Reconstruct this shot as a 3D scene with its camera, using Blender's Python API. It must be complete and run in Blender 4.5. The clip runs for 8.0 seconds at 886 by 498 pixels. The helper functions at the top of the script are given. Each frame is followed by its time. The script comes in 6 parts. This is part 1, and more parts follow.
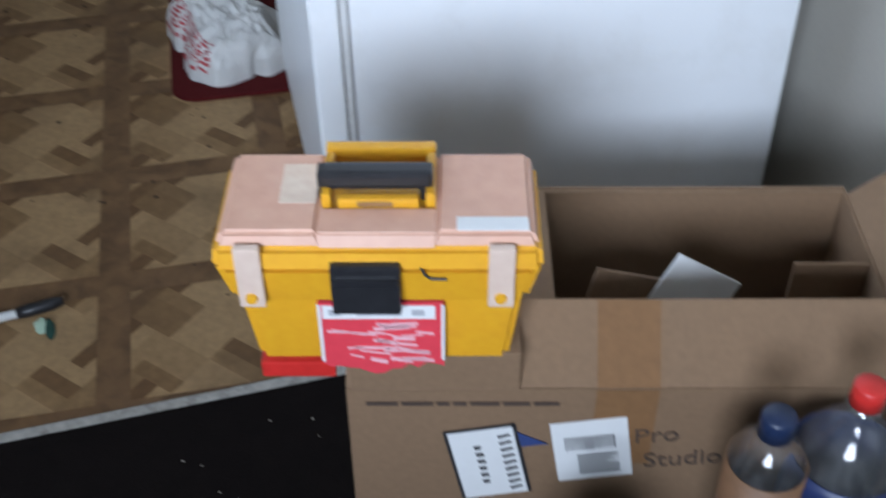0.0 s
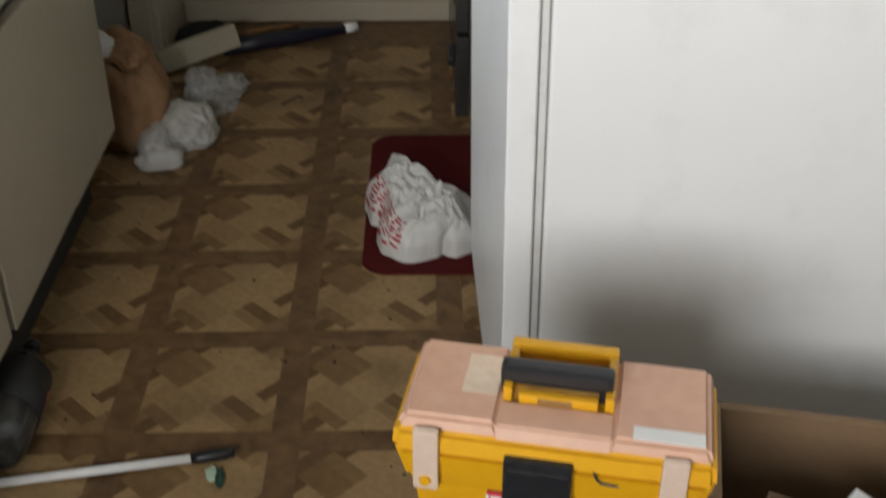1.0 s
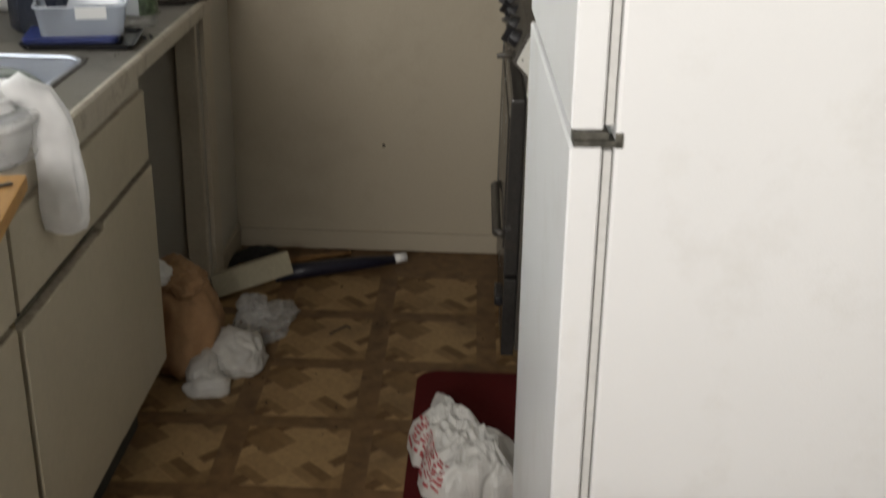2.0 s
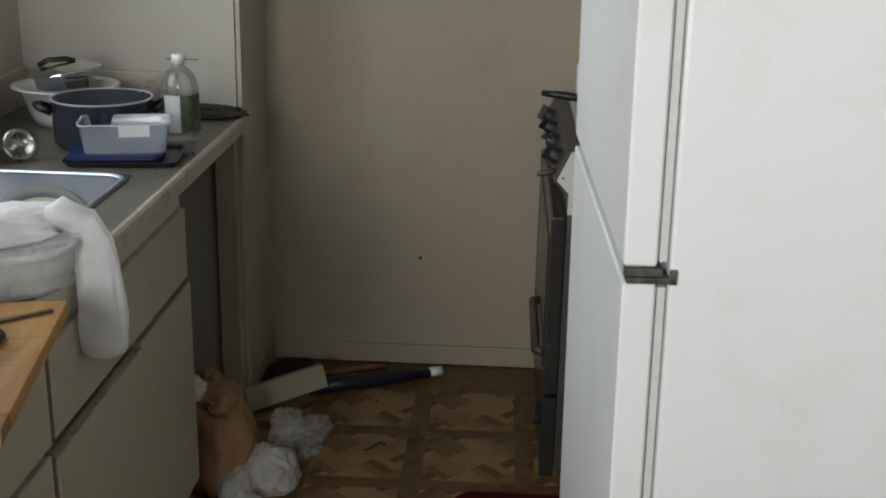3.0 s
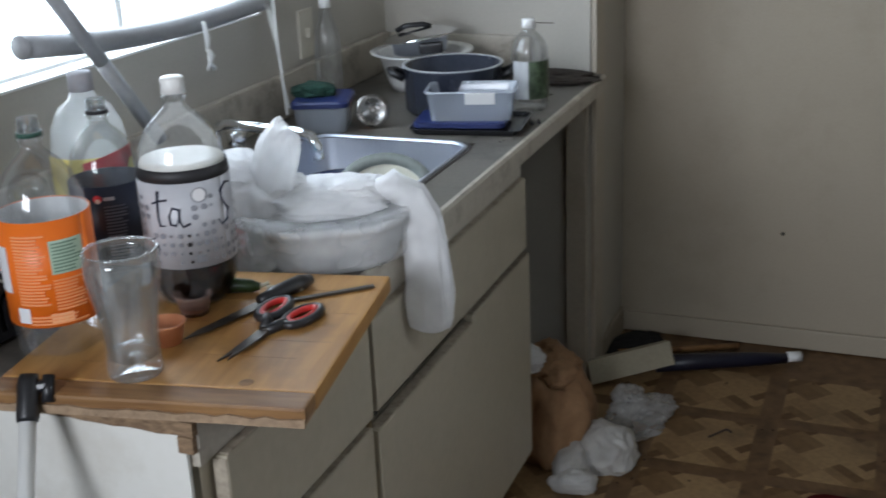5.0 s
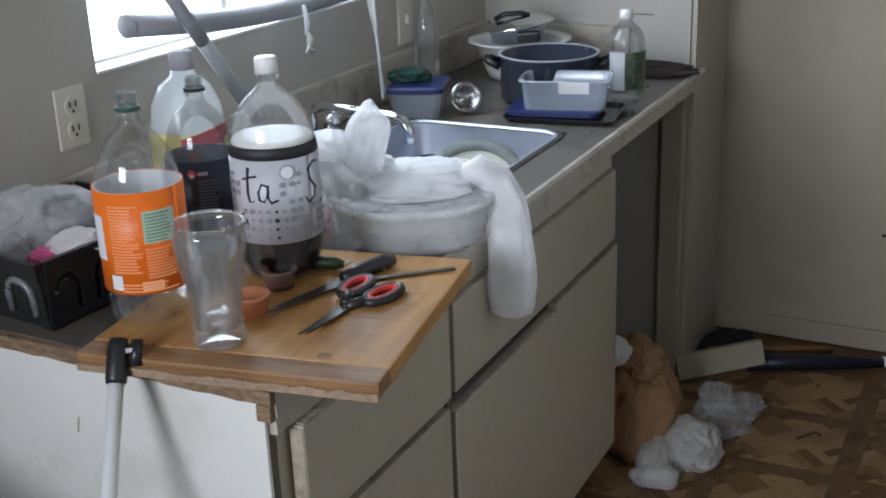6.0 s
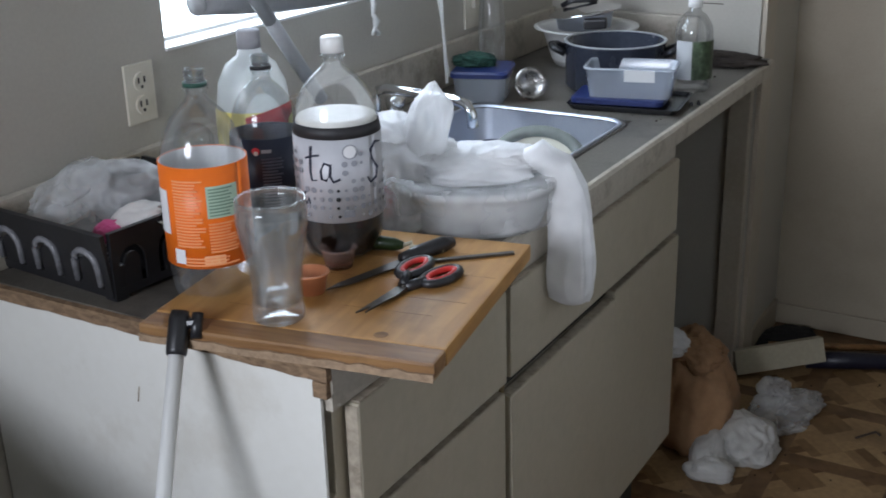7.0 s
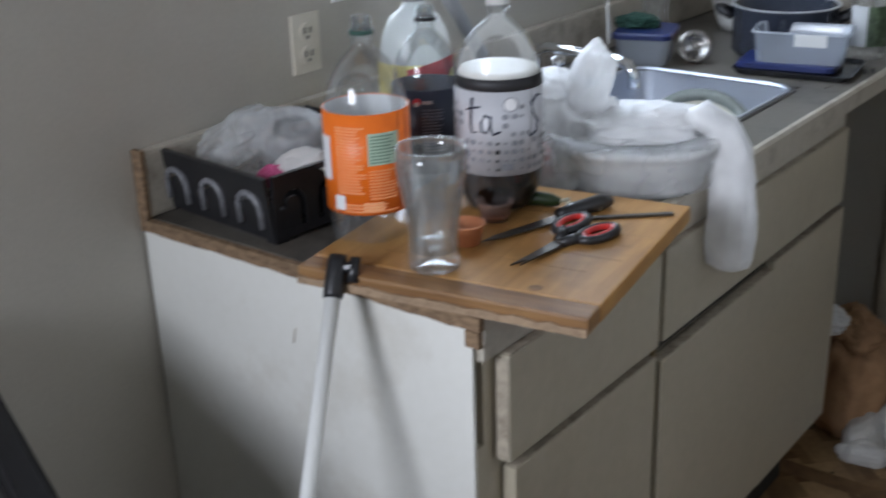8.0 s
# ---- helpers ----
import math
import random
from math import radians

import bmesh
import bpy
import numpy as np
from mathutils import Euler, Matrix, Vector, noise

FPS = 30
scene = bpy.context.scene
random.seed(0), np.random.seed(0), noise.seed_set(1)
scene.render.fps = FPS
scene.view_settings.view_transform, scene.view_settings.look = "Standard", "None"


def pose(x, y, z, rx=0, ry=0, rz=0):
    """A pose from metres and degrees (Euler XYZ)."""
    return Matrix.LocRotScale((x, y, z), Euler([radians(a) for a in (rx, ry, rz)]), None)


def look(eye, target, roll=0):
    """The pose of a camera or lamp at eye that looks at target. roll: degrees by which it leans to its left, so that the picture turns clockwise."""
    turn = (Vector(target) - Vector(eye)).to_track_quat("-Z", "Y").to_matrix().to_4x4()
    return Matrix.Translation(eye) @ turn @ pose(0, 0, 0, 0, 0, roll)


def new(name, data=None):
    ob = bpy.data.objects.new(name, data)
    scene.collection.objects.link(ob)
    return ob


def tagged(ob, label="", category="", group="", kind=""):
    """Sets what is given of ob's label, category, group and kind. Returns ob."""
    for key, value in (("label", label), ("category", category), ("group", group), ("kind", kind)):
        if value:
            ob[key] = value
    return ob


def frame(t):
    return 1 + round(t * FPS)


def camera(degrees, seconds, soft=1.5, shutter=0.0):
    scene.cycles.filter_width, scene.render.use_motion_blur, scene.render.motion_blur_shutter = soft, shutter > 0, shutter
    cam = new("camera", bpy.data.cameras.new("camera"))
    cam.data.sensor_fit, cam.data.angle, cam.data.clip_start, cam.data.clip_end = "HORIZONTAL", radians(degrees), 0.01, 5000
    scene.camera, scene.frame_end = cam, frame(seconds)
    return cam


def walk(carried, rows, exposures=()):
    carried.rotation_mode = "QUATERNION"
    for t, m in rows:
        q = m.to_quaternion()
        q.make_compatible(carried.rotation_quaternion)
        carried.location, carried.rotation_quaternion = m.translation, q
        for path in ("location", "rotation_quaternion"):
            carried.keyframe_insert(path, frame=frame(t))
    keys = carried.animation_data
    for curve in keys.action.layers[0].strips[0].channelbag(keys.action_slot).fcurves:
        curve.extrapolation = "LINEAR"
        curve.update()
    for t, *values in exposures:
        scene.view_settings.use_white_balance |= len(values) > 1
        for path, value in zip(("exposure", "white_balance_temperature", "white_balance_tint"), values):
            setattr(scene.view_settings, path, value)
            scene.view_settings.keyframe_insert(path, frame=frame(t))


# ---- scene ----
cam = camera(41.8, 8.0, 1.75, 0.5)
PATH = [
    (0, (-0.035, 0.107, 1.379), (0.257, 1.575, 0.053), -0.4),
    (0.5, (-0.051, 0.092, 1.403), (0.086, 1.674, 0.187), -0.1),
    (1, (-0.057, 0.089, 1.414), (-0.023, 1.773, 0.336), 0.1),
    (1.5, (-0.059, 0.076, 1.487), (-0.075, 1.853, 0.55), 1.2),
    (2, (-0.075, 0.107, 1.513), (-0.111, 1.962, 0.734), 1.4),
    (3.3, (-0.114, 0.182, 1.549), (-0.223, 2.084, 0.941), 1.3),
    (3.5, (-0.126, 0.211, 1.551), (-0.247, 2.11, 0.938), 1.3),
    (4, (-0.14, 0.266, 1.548), (-0.375, 2.145, 0.904), 0.2),
    (4.5, (-0.11, 0.286, 1.547), (-0.606, 2.102, 0.873), -1.5),
    (5, (-0.061, 0.286, 1.544), (-0.768, 2.029, 0.863), -2.5),
    (6.5, (-0.026, 0.273, 1.538), (-0.925, 1.918, 0.84), -1.7),
    (7, (-0.026, 0.273, 1.535), (-0.976, 1.885, 0.829), -1.5),
    (7.5, (-0.031, 0.274, 1.531), (-1.045, 1.844, 0.818), -1.4),
    (8, (-0.037, 0.264, 1.513), (-1.186, 1.72, 0.765), -1.8),
]
walk(cam, [(t, look(eye, target, roll)) for t, eye, target, roll in PATH],
     [(0, 0.35, 5600, 13), (0.5, 0.2, 5900, 13), (1, -0.05, 7200, 14), (2.2, -0.15, 7700, 16), (3.3, -0.6, 6900, 14), (4, -0.75, 6700, 14), (5, -0.08, 6300, 15), (6.5, 0, 6200, 17), (7.5, -0.06, 6200, 17), (8, 0, 6200, 17)])

# ---- light ----
world = bpy.data.worlds.new("sky_world")
scene.world = world
world.use_nodes = True
wn = world.node_tree.nodes
sky = wn.new("ShaderNodeTexSky")
sky.sky_type, sky.sun_disc = "NISHITA", False
sky.sun_elevation, sky.sun_rotation = radians(48), radians(100)
world.node_tree.links.new(sky.outputs[0], wn["Background"].inputs[0])
wn["Background"].inputs[1].default_value = 0.12
sun = new("sun", bpy.data.lights.new("sun", "SUN"))
sun.data.energy, sun.data.angle, sun.data.color = 1.5, radians(3), (1, 0.96, 0.9)
sun.matrix_world = look((6, 0.5, 7), (0, 0, 0))


def window_light(name, eye, target, sx, sy, watts, col):
    lamp = new(name, bpy.data.lights.new(name, "AREA"))
    lamp.data.shape, lamp.data.size, lamp.data.size_y = "RECTANGLE", sx, sy
    lamp.data.energy, lamp.data.color = watts, col
    lamp.matrix_world = look(eye, target)
    return lamp


window_light("daylight_living_window", (-0.82, -1.27, 1.78), (0.25, 1.45, 1.45), 0.96, 0.86, 28, (0.88, 0.95, 1.0)).data.spread = radians(94)
window_light("daylight_sink_window", (-1.50, 2.165, 1.66), (-0.4, 2.2, 1.0), 0.80, 0.75, 8.0, (0.72, 0.87, 1.0))


# ---- materials ----
def nodes_of(name):
    m = bpy.data.materials.new(name)
    m.use_nodes = True
    nt = m.node_tree
    return m, nt, nt.nodes, nt.links, nt.nodes["Principled BSDF"]


def rgb(c):
    return (c[0], c[1], c[2], 1)


def mat(name, col, rough=0.5, metal=0.0, var=0.12, scale=6.0, fine=90.0, bump=0.08, stain=None, spec=0.5):
    """A surface whose colour drifts at two scales, with fine relief and, if given, stains (colour, scale, amount)."""
    m, nt, n, l, b = nodes_of(name)
    tc = n.new("ShaderNodeTexCoord")
    n1, n2 = n.new("ShaderNodeTexNoise"), n.new("ShaderNodeTexNoise")
    for node, sc in ((n1, scale), (n2, fine)):
        node.inputs["Scale"].default_value, node.inputs["Detail"].default_value = sc, 4
        l.new(tc.outputs["Object"], node.inputs["Vector"])
    r1 = n.new("ShaderNodeMix")
    r1.data_type = "RGBA"
    r1.inputs["A"].default_value = rgb([c * (1 - var) for c in col])
    r1.inputs["B"].default_value = rgb([min(1, c * (1 + var)) for c in col])
    l.new(n1.outputs["Fac"], r1.inputs["Factor"])
    r2 = n.new("ShaderNodeMix")
    r2.data_type, r2.blend_type = "RGBA", "OVERLAY"
    r2.inputs["Factor"].default_value = min(1, var * 1.5)
    l.new(r1.outputs["Result"], r2.inputs["A"])
    l.new(n2.outputs["Fac"], r2.inputs["B"])
    out = r2.outputs["Result"]
    if stain:
        scol, sscale, amount = stain
        n3 = n.new("ShaderNodeTexNoise")
        n3.inputs["Scale"].default_value, n3.inputs["Detail"].default_value, n3.inputs["Roughness"].default_value = sscale, 6, 0.65
        l.new(tc.outputs["Object"], n3.inputs["Vector"])
        rp = n.new("ShaderNodeMapRange")
        rp.inputs["From Min"].default_value, rp.inputs["From Max"].default_value = 0.52, 0.72
        rp.inputs["To Max"].default_value = amount
        l.new(n3.outputs["Fac"], rp.inputs["Value"])
        r3 = n.new("ShaderNodeMix")
        r3.data_type = "RGBA"
        r3.inputs["B"].default_value = rgb(scol)
        l.new(rp.outputs[0], r3.inputs["Factor"])
        l.new(out, r3.inputs["A"])
        out = r3.outputs["Result"]
    l.new(out, b.inputs["Base Color"])
    b.inputs["Metallic"].default_value = metal
    b.inputs["Specular IOR Level"].default_value = spec
    rr = n.new("ShaderNodeMapRange")
    rr.inputs["To Min"].default_value, rr.inputs["To Max"].default_value = max(0.02, rough - 0.08), min(1, rough + 0.08)
    l.new(n1.outputs["Fac"], rr.inputs["Value"])
    l.new(rr.outputs[0], b.inputs["Roughness"])
    if bump:
        bp = n.new("ShaderNodeBump")
        bp.inputs["Strength"].default_value, bp.inputs["Distance"].default_value = bump, 0.002
        l.new(n2.outputs["Fac"], bp.inputs["Height"])
        l.new(bp.outputs[0], b.inputs["Normal"])
    return m


def clear_mat(name, tint=(0.95, 0.96, 0.96), gloss=0.06, haze=0.04, hazecol=(0.8, 0.82, 0.83), smear=0.0, lets_through=False):
    """A thin clear wall, such as bottle plastic or drinking glass; smear: cloudy upright streaks on it."""
    m, nt, n, l, b = nodes_of(name)
    n.remove(b)
    tr, gl, df = n.new("ShaderNodeBsdfTransparent"), n.new("ShaderNodeBsdfGlossy"), n.new("ShaderNodeBsdfTranslucent" if lets_through else "ShaderNodeBsdfDiffuse")
    tr.inputs[0].default_value, df.inputs[0].default_value = rgb(tint), rgb(hazecol)
    gl.inputs["Roughness"].default_value = gloss
    lw = n.new("ShaderNodeLayerWeight")
    lw.inputs[0].default_value = 0.35
    mr = n.new("ShaderNodeMapRange")
    mr.inputs["To Min"].default_value, mr.inputs["To Max"].default_value = 0.045, 0.42
    l.new(lw.outputs["Fresnel"], mr.inputs["Value"])
    m1, m2 = n.new("ShaderNodeMixShader"), n.new("ShaderNodeMixShader")
    m1.inputs[0].default_value = haze
    if smear:
        tc, mp, nz = n.new("ShaderNodeTexCoord"), n.new("ShaderNodeMapping"), n.new("ShaderNodeTexNoise")
        mp.inputs["Scale"].default_value = (60, 60, 7)
        nz.inputs["Scale"].default_value, nz.inputs["Detail"].default_value = 1.0, 3
        l.new(tc.outputs["Object"], mp.inputs[0]); l.new(mp.outputs[0], nz.inputs["Vector"])
        ms = n.new("ShaderNodeMapRange")
        ms.inputs["From Min"].default_value, ms.inputs["From Max"].default_value = 0.48, 0.68
        ms.inputs["To Min"].default_value, ms.inputs["To Max"].default_value = haze, haze + smear
        l.new(nz.outputs["Fac"], ms.inputs["Value"]); l.new(ms.outputs[0], m1.inputs[0])
    l.new(tr.outputs[0], m1.inputs[1]); l.new(df.outputs[0], m1.inputs[2])
    l.new(mr.outputs[0], m2.inputs[0]); l.new(m1.outputs[0], m2.inputs[1]); l.new(gl.outputs[0], m2.inputs[2])
    l.new(m2.outputs[0], n["Material Output"].inputs[0])
    return m


def math_node(n, l, op, a, b=None):
    k = n.new("ShaderNodeMath")
    k.operation = op
    for i, v in enumerate((a, b)):
        if v is None:
            continue
        if isinstance(v, (int, float)):
            k.inputs[i].default_value = v
        else:
            l.new(v, k.inputs[i])
    return k.outputs[0]


def film_mat(name, col=(0.85, 0.86, 0.86), thin=0.3, pr=None):
    """Plastic bag film: part clear, part white, letting light through. pr: a printed patch (colour, scale)."""
    m, nt, n, l, b = nodes_of(name)
    n.remove(b)
    tr, gl, df, tl = (n.new("ShaderNodeBsdf" + k) for k in ("Transparent", "Glossy", "Diffuse", "Translucent"))
    gl.inputs["Roughness"].default_value = 0.38
    df.inputs[0].default_value = tl.inputs[0].default_value = rgb(col)
    tc, nz = n.new("ShaderNodeTexCoord"), n.new("ShaderNodeTexNoise")
    nz.inputs["Scale"].default_value = 14
    l.new(tc.outputs["Object"], nz.inputs["Vector"])
    mr = n.new("ShaderNodeMapRange")
    mr.inputs["From Min"].default_value, mr.inputs["From Max"].default_value = 0.3, 0.7
    mr.inputs["To Min"].default_value, mr.inputs["To Max"].default_value = max(0, thin - 0.15), thin + 0.15
    l.new(nz.outputs["Fac"], mr.inputs["Value"])
    cr1, cr2 = n.new("ShaderNodeTexNoise"), n.new("ShaderNodeTexNoise")
    for node, sc in ((cr1, 9), (cr2, 24)):
        node.inputs["Scale"].default_value, node.inputs["Detail"].default_value, node.inputs["Distortion"].default_value = sc, 2, 0.8
        l.new(tc.outputs["Object"], node.inputs["Vector"])
    ridge = [math_node(n, l, "ABSOLUTE", math_node(n, l, "SUBTRACT", k.outputs["Fac"], 0.5)) for k in (cr1, cr2)]
    folds = math_node(n, l, "ADD", ridge[0], math_node(n, l, "MULTIPLY", ridge[1], 0.3))
    bp = n.new("ShaderNodeBump")
    bp.inputs["Strength"].default_value, bp.inputs["Distance"].default_value = 0.45, 0.018
    l.new(folds, bp.inputs["Height"])
    for k in (gl, df, tl):
        l.new(bp.outputs[0], k.inputs["Normal"])
    a, c, d = (n.new("ShaderNodeMixShader") for _ in range(3))
    a.inputs[0].default_value = 0.35
    l.new(df.outputs[0], a.inputs[1]); l.new(tl.outputs[0], a.inputs[2])
    c.inputs[0].default_value = 0.035
    l.new(a.outputs[0], c.inputs[1]); l.new(gl.outputs[0], c.inputs[2])
    l.new(mr.outputs[0], d.inputs[0]); l.new(c.outputs[0], d.inputs[1]); l.new(tr.outputs[0], d.inputs[2])
    l.new(d.outputs[0], n["Material Output"].inputs[0])
    return m


def parquet_mat(name, cell):
    """Printed parquet: a basket weave turned by 45 degrees, every finger with a tone of its own, worn and dirty."""
    m, nt, n, l, b = nodes_of(name)
    tc, sep = n.new("ShaderNodeTexCoord"), n.new("ShaderNodeSeparateXYZ")
    l.new(tc.outputs["Object"], sep.inputs[0])
    x, y = sep.outputs[0], sep.outputs[1]
    u = math_node(n, l, "ADD", math_node(n, l, "MULTIPLY", math_node(n, l, "ADD", x, y), 0.7071 / cell), 0.5)
    v = math_node(n, l, "ADD", math_node(n, l, "MULTIPLY", math_node(n, l, "SUBTRACT", x, y), 0.7071 / cell), 0.5)
    fu, fv = math_node(n, l, "FLOOR", u), math_node(n, l, "FLOOR", v)
    odd = math_node(n, l, "FLOORED_MODULO", math_node(n, l, "ADD", fu, fv), 2)
    du, dv = math_node(n, l, "SUBTRACT", u, fu), math_node(n, l, "SUBTRACT", v, fv)
    run = math_node(n, l, "ADD", math_node(n, l, "MULTIPLY", du, odd), math_node(n, l, "MULTIPLY", dv, math_node(n, l, "SUBTRACT", 1, odd)))
    finger = math_node(n, l, "FLOOR", math_node(n, l, "MULTIPLY", run, 3))
    com = n.new("ShaderNodeCombineXYZ")
    for i, o in enumerate((fu, fv, finger)):
        l.new(o, com.inputs[i])
    wnz = n.new("ShaderNodeTexWhiteNoise")
    l.new(com.outputs[0], wnz.inputs["Vector"])
    ramp = n.new("ShaderNodeValToRGB")
    el = ramp.color_ramp.elements
    el[0].position, el[0].color = 0.0, (0.098, 0.049, 0.019, 1)
    el[1].position, el[1].color = 0.62, (0.31, 0.20, 0.096, 1)
    mid = el.new(0.30)
    mid.color = (0.19, 0.112, 0.048, 1)
    l.new(wnz.outputs["Value"], ramp.inputs[0])
    grain = n.new("ShaderNodeTexNoise")
    grain.inputs["Scale"].default_value, grain.inputs["Detail"].default_value = 60, 5
    l.new(tc.outputs["Object"], grain.inputs["Vector"])
    geo, dirt = n.new("ShaderNodeNewGeometry"), n.new("ShaderNodeTexNoise")
    dirt.inputs["Scale"].default_value, dirt.inputs["Detail"].default_value = 5, 6
    l.new(geo.outputs["Position"], dirt.inputs["Vector"])
    o1 = n.new("ShaderNodeMix"); o1.data_type, o1.blend_type = "RGBA", "OVERLAY"
    o1.inputs["Factor"].default_value = 0.35
    l.new(ramp.outputs[0], o1.inputs["A"]); l.new(grain.outputs["Fac"], o1.inputs["B"])
    mr = n.new("ShaderNodeMapRange")
    mr.inputs["From Min"].default_value, mr.inputs["From Max"].default_value, mr.inputs["To Max"].default_value = 0.5, 0.75, 0.6
    l.new(dirt.outputs["Fac"], mr.inputs["Value"])
    o2 = n.new("ShaderNodeMix"); o2.data_type = "RGBA"
    o2.inputs["B"].default_value = (0.09, 0.055, 0.03, 1)
    l.new(mr.outputs[0], o2.inputs["Factor"]); l.new(o1.outputs["Result"], o2.inputs["A"])
    l.new(o2.outputs["Result"], b.inputs["Base Color"])
    b.inputs["Roughness"].default_value = 0.55
    b.inputs["Specular IOR Level"].default_value = 0.3
    bp = n.new("ShaderNodeBump")
    bp.inputs["Strength"].default_value, bp.inputs["Distance"].default_value = 0.15, 0.002
    l.new(grain.outputs["Fac"], bp.inputs["Height"]); l.new(bp.outputs[0], b.inputs["Normal"])
    return m


def glow_mat(name, col, strength):
    m, nt, n, l, b = nodes_of(name)
    n.remove(b)
    e = n.new("ShaderNodeEmission")
    e.inputs[0].default_value, e.inputs[1].default_value = rgb(col), strength
    l.new(e.outputs[0], n["Material Output"].inputs[0])
    return m


def wood_mat(name, dark, light, rough=0.5, along=(1, 12, 12)):
    m, nt, n, l, b = nodes_of(name)
    tc, mp, nz = n.new("ShaderNodeTexCoord"), n.new("ShaderNodeMapping"), n.new("ShaderNodeTexNoise")
    mp.inputs["Scale"].default_value = along
    nz.inputs["Scale"].default_value, nz.inputs["Detail"].default_value, nz.inputs["Distortion"].default_value = 6, 7, 0.6
    l.new(tc.outputs["Object"], mp.inputs[0]); l.new(mp.outputs[0], nz.inputs["Vector"])
    blot = n.new("ShaderNodeTexNoise")
    blot.inputs["Scale"].default_value, blot.inputs["Detail"].default_value = 11, 5
    l.new(tc.outputs["Object"], blot.inputs["Vector"])
    mx = n.new("ShaderNodeMix"); mx.data_type = "RGBA"
    mx.inputs["A"].default_value, mx.inputs["B"].default_value = rgb(dark), rgb(light)
    mr = n.new("ShaderNodeMapRange")
    mr.inputs["From Min"].default_value, mr.inputs["From Max"].default_value = 0.3, 0.65
    l.new(nz.outputs["Fac"], mr.inputs["Value"]); l.new(mr.outputs[0], mx.inputs["Factor"])
    st = n.new("ShaderNodeMapRange")
    st.inputs["From Min"].default_value, st.inputs["From Max"].default_value, st.inputs["To Max"].default_value = 0.55, 0.75, 0.6
    l.new(blot.outputs["Fac"], st.inputs["Value"])
    m2 = n.new("ShaderNodeMix"); m2.data_type = "RGBA"
    m2.inputs["B"].default_value = rgb([c * 0.45 for c in dark])
    l.new(st.outputs[0], m2.inputs["Factor"]); l.new(mx.outputs["Result"], m2.inputs["A"])
    l.new(m2.outputs["Result"], b.inputs["Base Color"])
    b.inputs["Roughness"].default_value = rough
    bp = n.new("ShaderNodeBump")
    bp.inputs["Strength"].default_value, bp.inputs["Distance"].default_value = 0.25, 0.002
    l.new(nz.outputs["Fac"], bp.inputs["Height"]); l.new(bp.outputs[0], b.inputs["Normal"])
    return m


WALL = mat("cream_wall_paint", (0.36, 0.31, 0.233), 0.55, var=0.05, scale=2.5, fine=140, bump=0.15, stain=((0.26, 0.22, 0.16), 4, 0.4))
WALLW = mat("white_wall_paint", (0.475, 0.45, 0.395), 0.5, var=0.05, scale=3, fine=140, bump=0.12, stain=((0.45, 0.42, 0.36), 5, 0.3))
TRIM = mat("cream_gloss_trim", (0.46, 0.41, 0.33), 0.35, var=0.08, scale=5, stain=((0.34, 0.28, 0.2), 7, 0.45))
CEIL = mat("ceiling_paint", (0.45, 0.44, 0.41), 0.8, var=0.03)
TILE = parquet_mat("printed_parquet", 0.088)
BAND = wood_mat("printed_border_wood", (0.098, 0.051, 0.020), (0.172, 0.094, 0.038), 0.55, (4, 4, 4))
CARPET = mat("dark_carpet", (0.007, 0.005, 0.0045), 0.95, var=0.4, scale=30, fine=300, bump=0.8, spec=0.1)
ALU = mat("dirty_metal_strip", (0.42, 0.40, 0.36), 0.5, 0.3, var=0.3, scale=20, stain=((0.1, 0.08, 0.06), 25, 0.8))
CAB = mat("cabinet_cream_paint", (0.415, 0.37, 0.28), 0.42, var=0.06, scale=3, fine=60, bump=0.1, stain=((0.33, 0.28, 0.2), 6, 0.4))
CABEND = mat("cabinet_end_white", (0.72, 0.71, 0.66), 0.45, var=0.06, scale=3, fine=60, bump=0.1, stain=((0.45, 0.40, 0.32), 5, 0.45))
CABEDGE = mat("worn_cabinet_edge", (0.36, 0.31, 0.24), 0.6, var=0.3, scale=25, stain=((0.12, 0.09, 0.06), 30, 0.8))
# near-black that paints the shade of gaps, plinths and the wall hole
GAPSHADE = mat("recess_shade", (0.03, 0.026, 0.02), 0.9, var=0.3)
LAM = mat("worktop_laminate", (0.125, 0.113, 0.096), 0.4, var=0.22, scale=9, fine=160, bump=0.05, stain=((0.045, 0.038, 0.03), 6, 0.9))
LAMEDGE = mat("worktop_edge_laminate", (0.47, 0.43, 0.36), 0.35, var=0.12, scale=9, fine=120, stain=((0.16, 0.12, 0.08), 14, 0.7))
RAW = wood_mat("raw_particle_board", (0.13, 0.080, 0.045), (0.27, 0.175, 0.10), 0.8, (10, 10, 30))
BOARD = wood_mat("cutting_board_wood", (0.35, 0.17, 0.047), (0.48, 0.255, 0.075), 0.5, (8, 1.2, 8))
BOARDD = wood_mat("cutting_board_dark_edge", (0.16, 0.075, 0.025), (0.30, 0.16, 0.06), 0.5, (1.2, 10, 10))
PLY = wood_mat("board_end_grain", (0.30, 0.19, 0.11), (0.50, 0.36, 0.23), 0.8, (6, 10, 30))
FRIDGE = mat("fridge_enamel", (0.78, 0.79, 0.80), 0.32, var=0.03, scale=4, fine=240, bump=0.12, stain=((0.58, 0.56, 0.52), 6, 0.3))
SEAM = mat("dirty_fridge_seam", (0.24, 0.235, 0.22), 0.7, var=0.3, scale=40)
GASKET = mat("fridge_gasket", (0.60, 0.60, 0.59), 0.6, var=0.12, scale=12)
RUST = mat("tarnished_hinge", (0.10, 0.095, 0.08), 0.5, 0.4, var=0.6, scale=60, stain=((0.03, 0.03, 0.025), 50, 0.9))
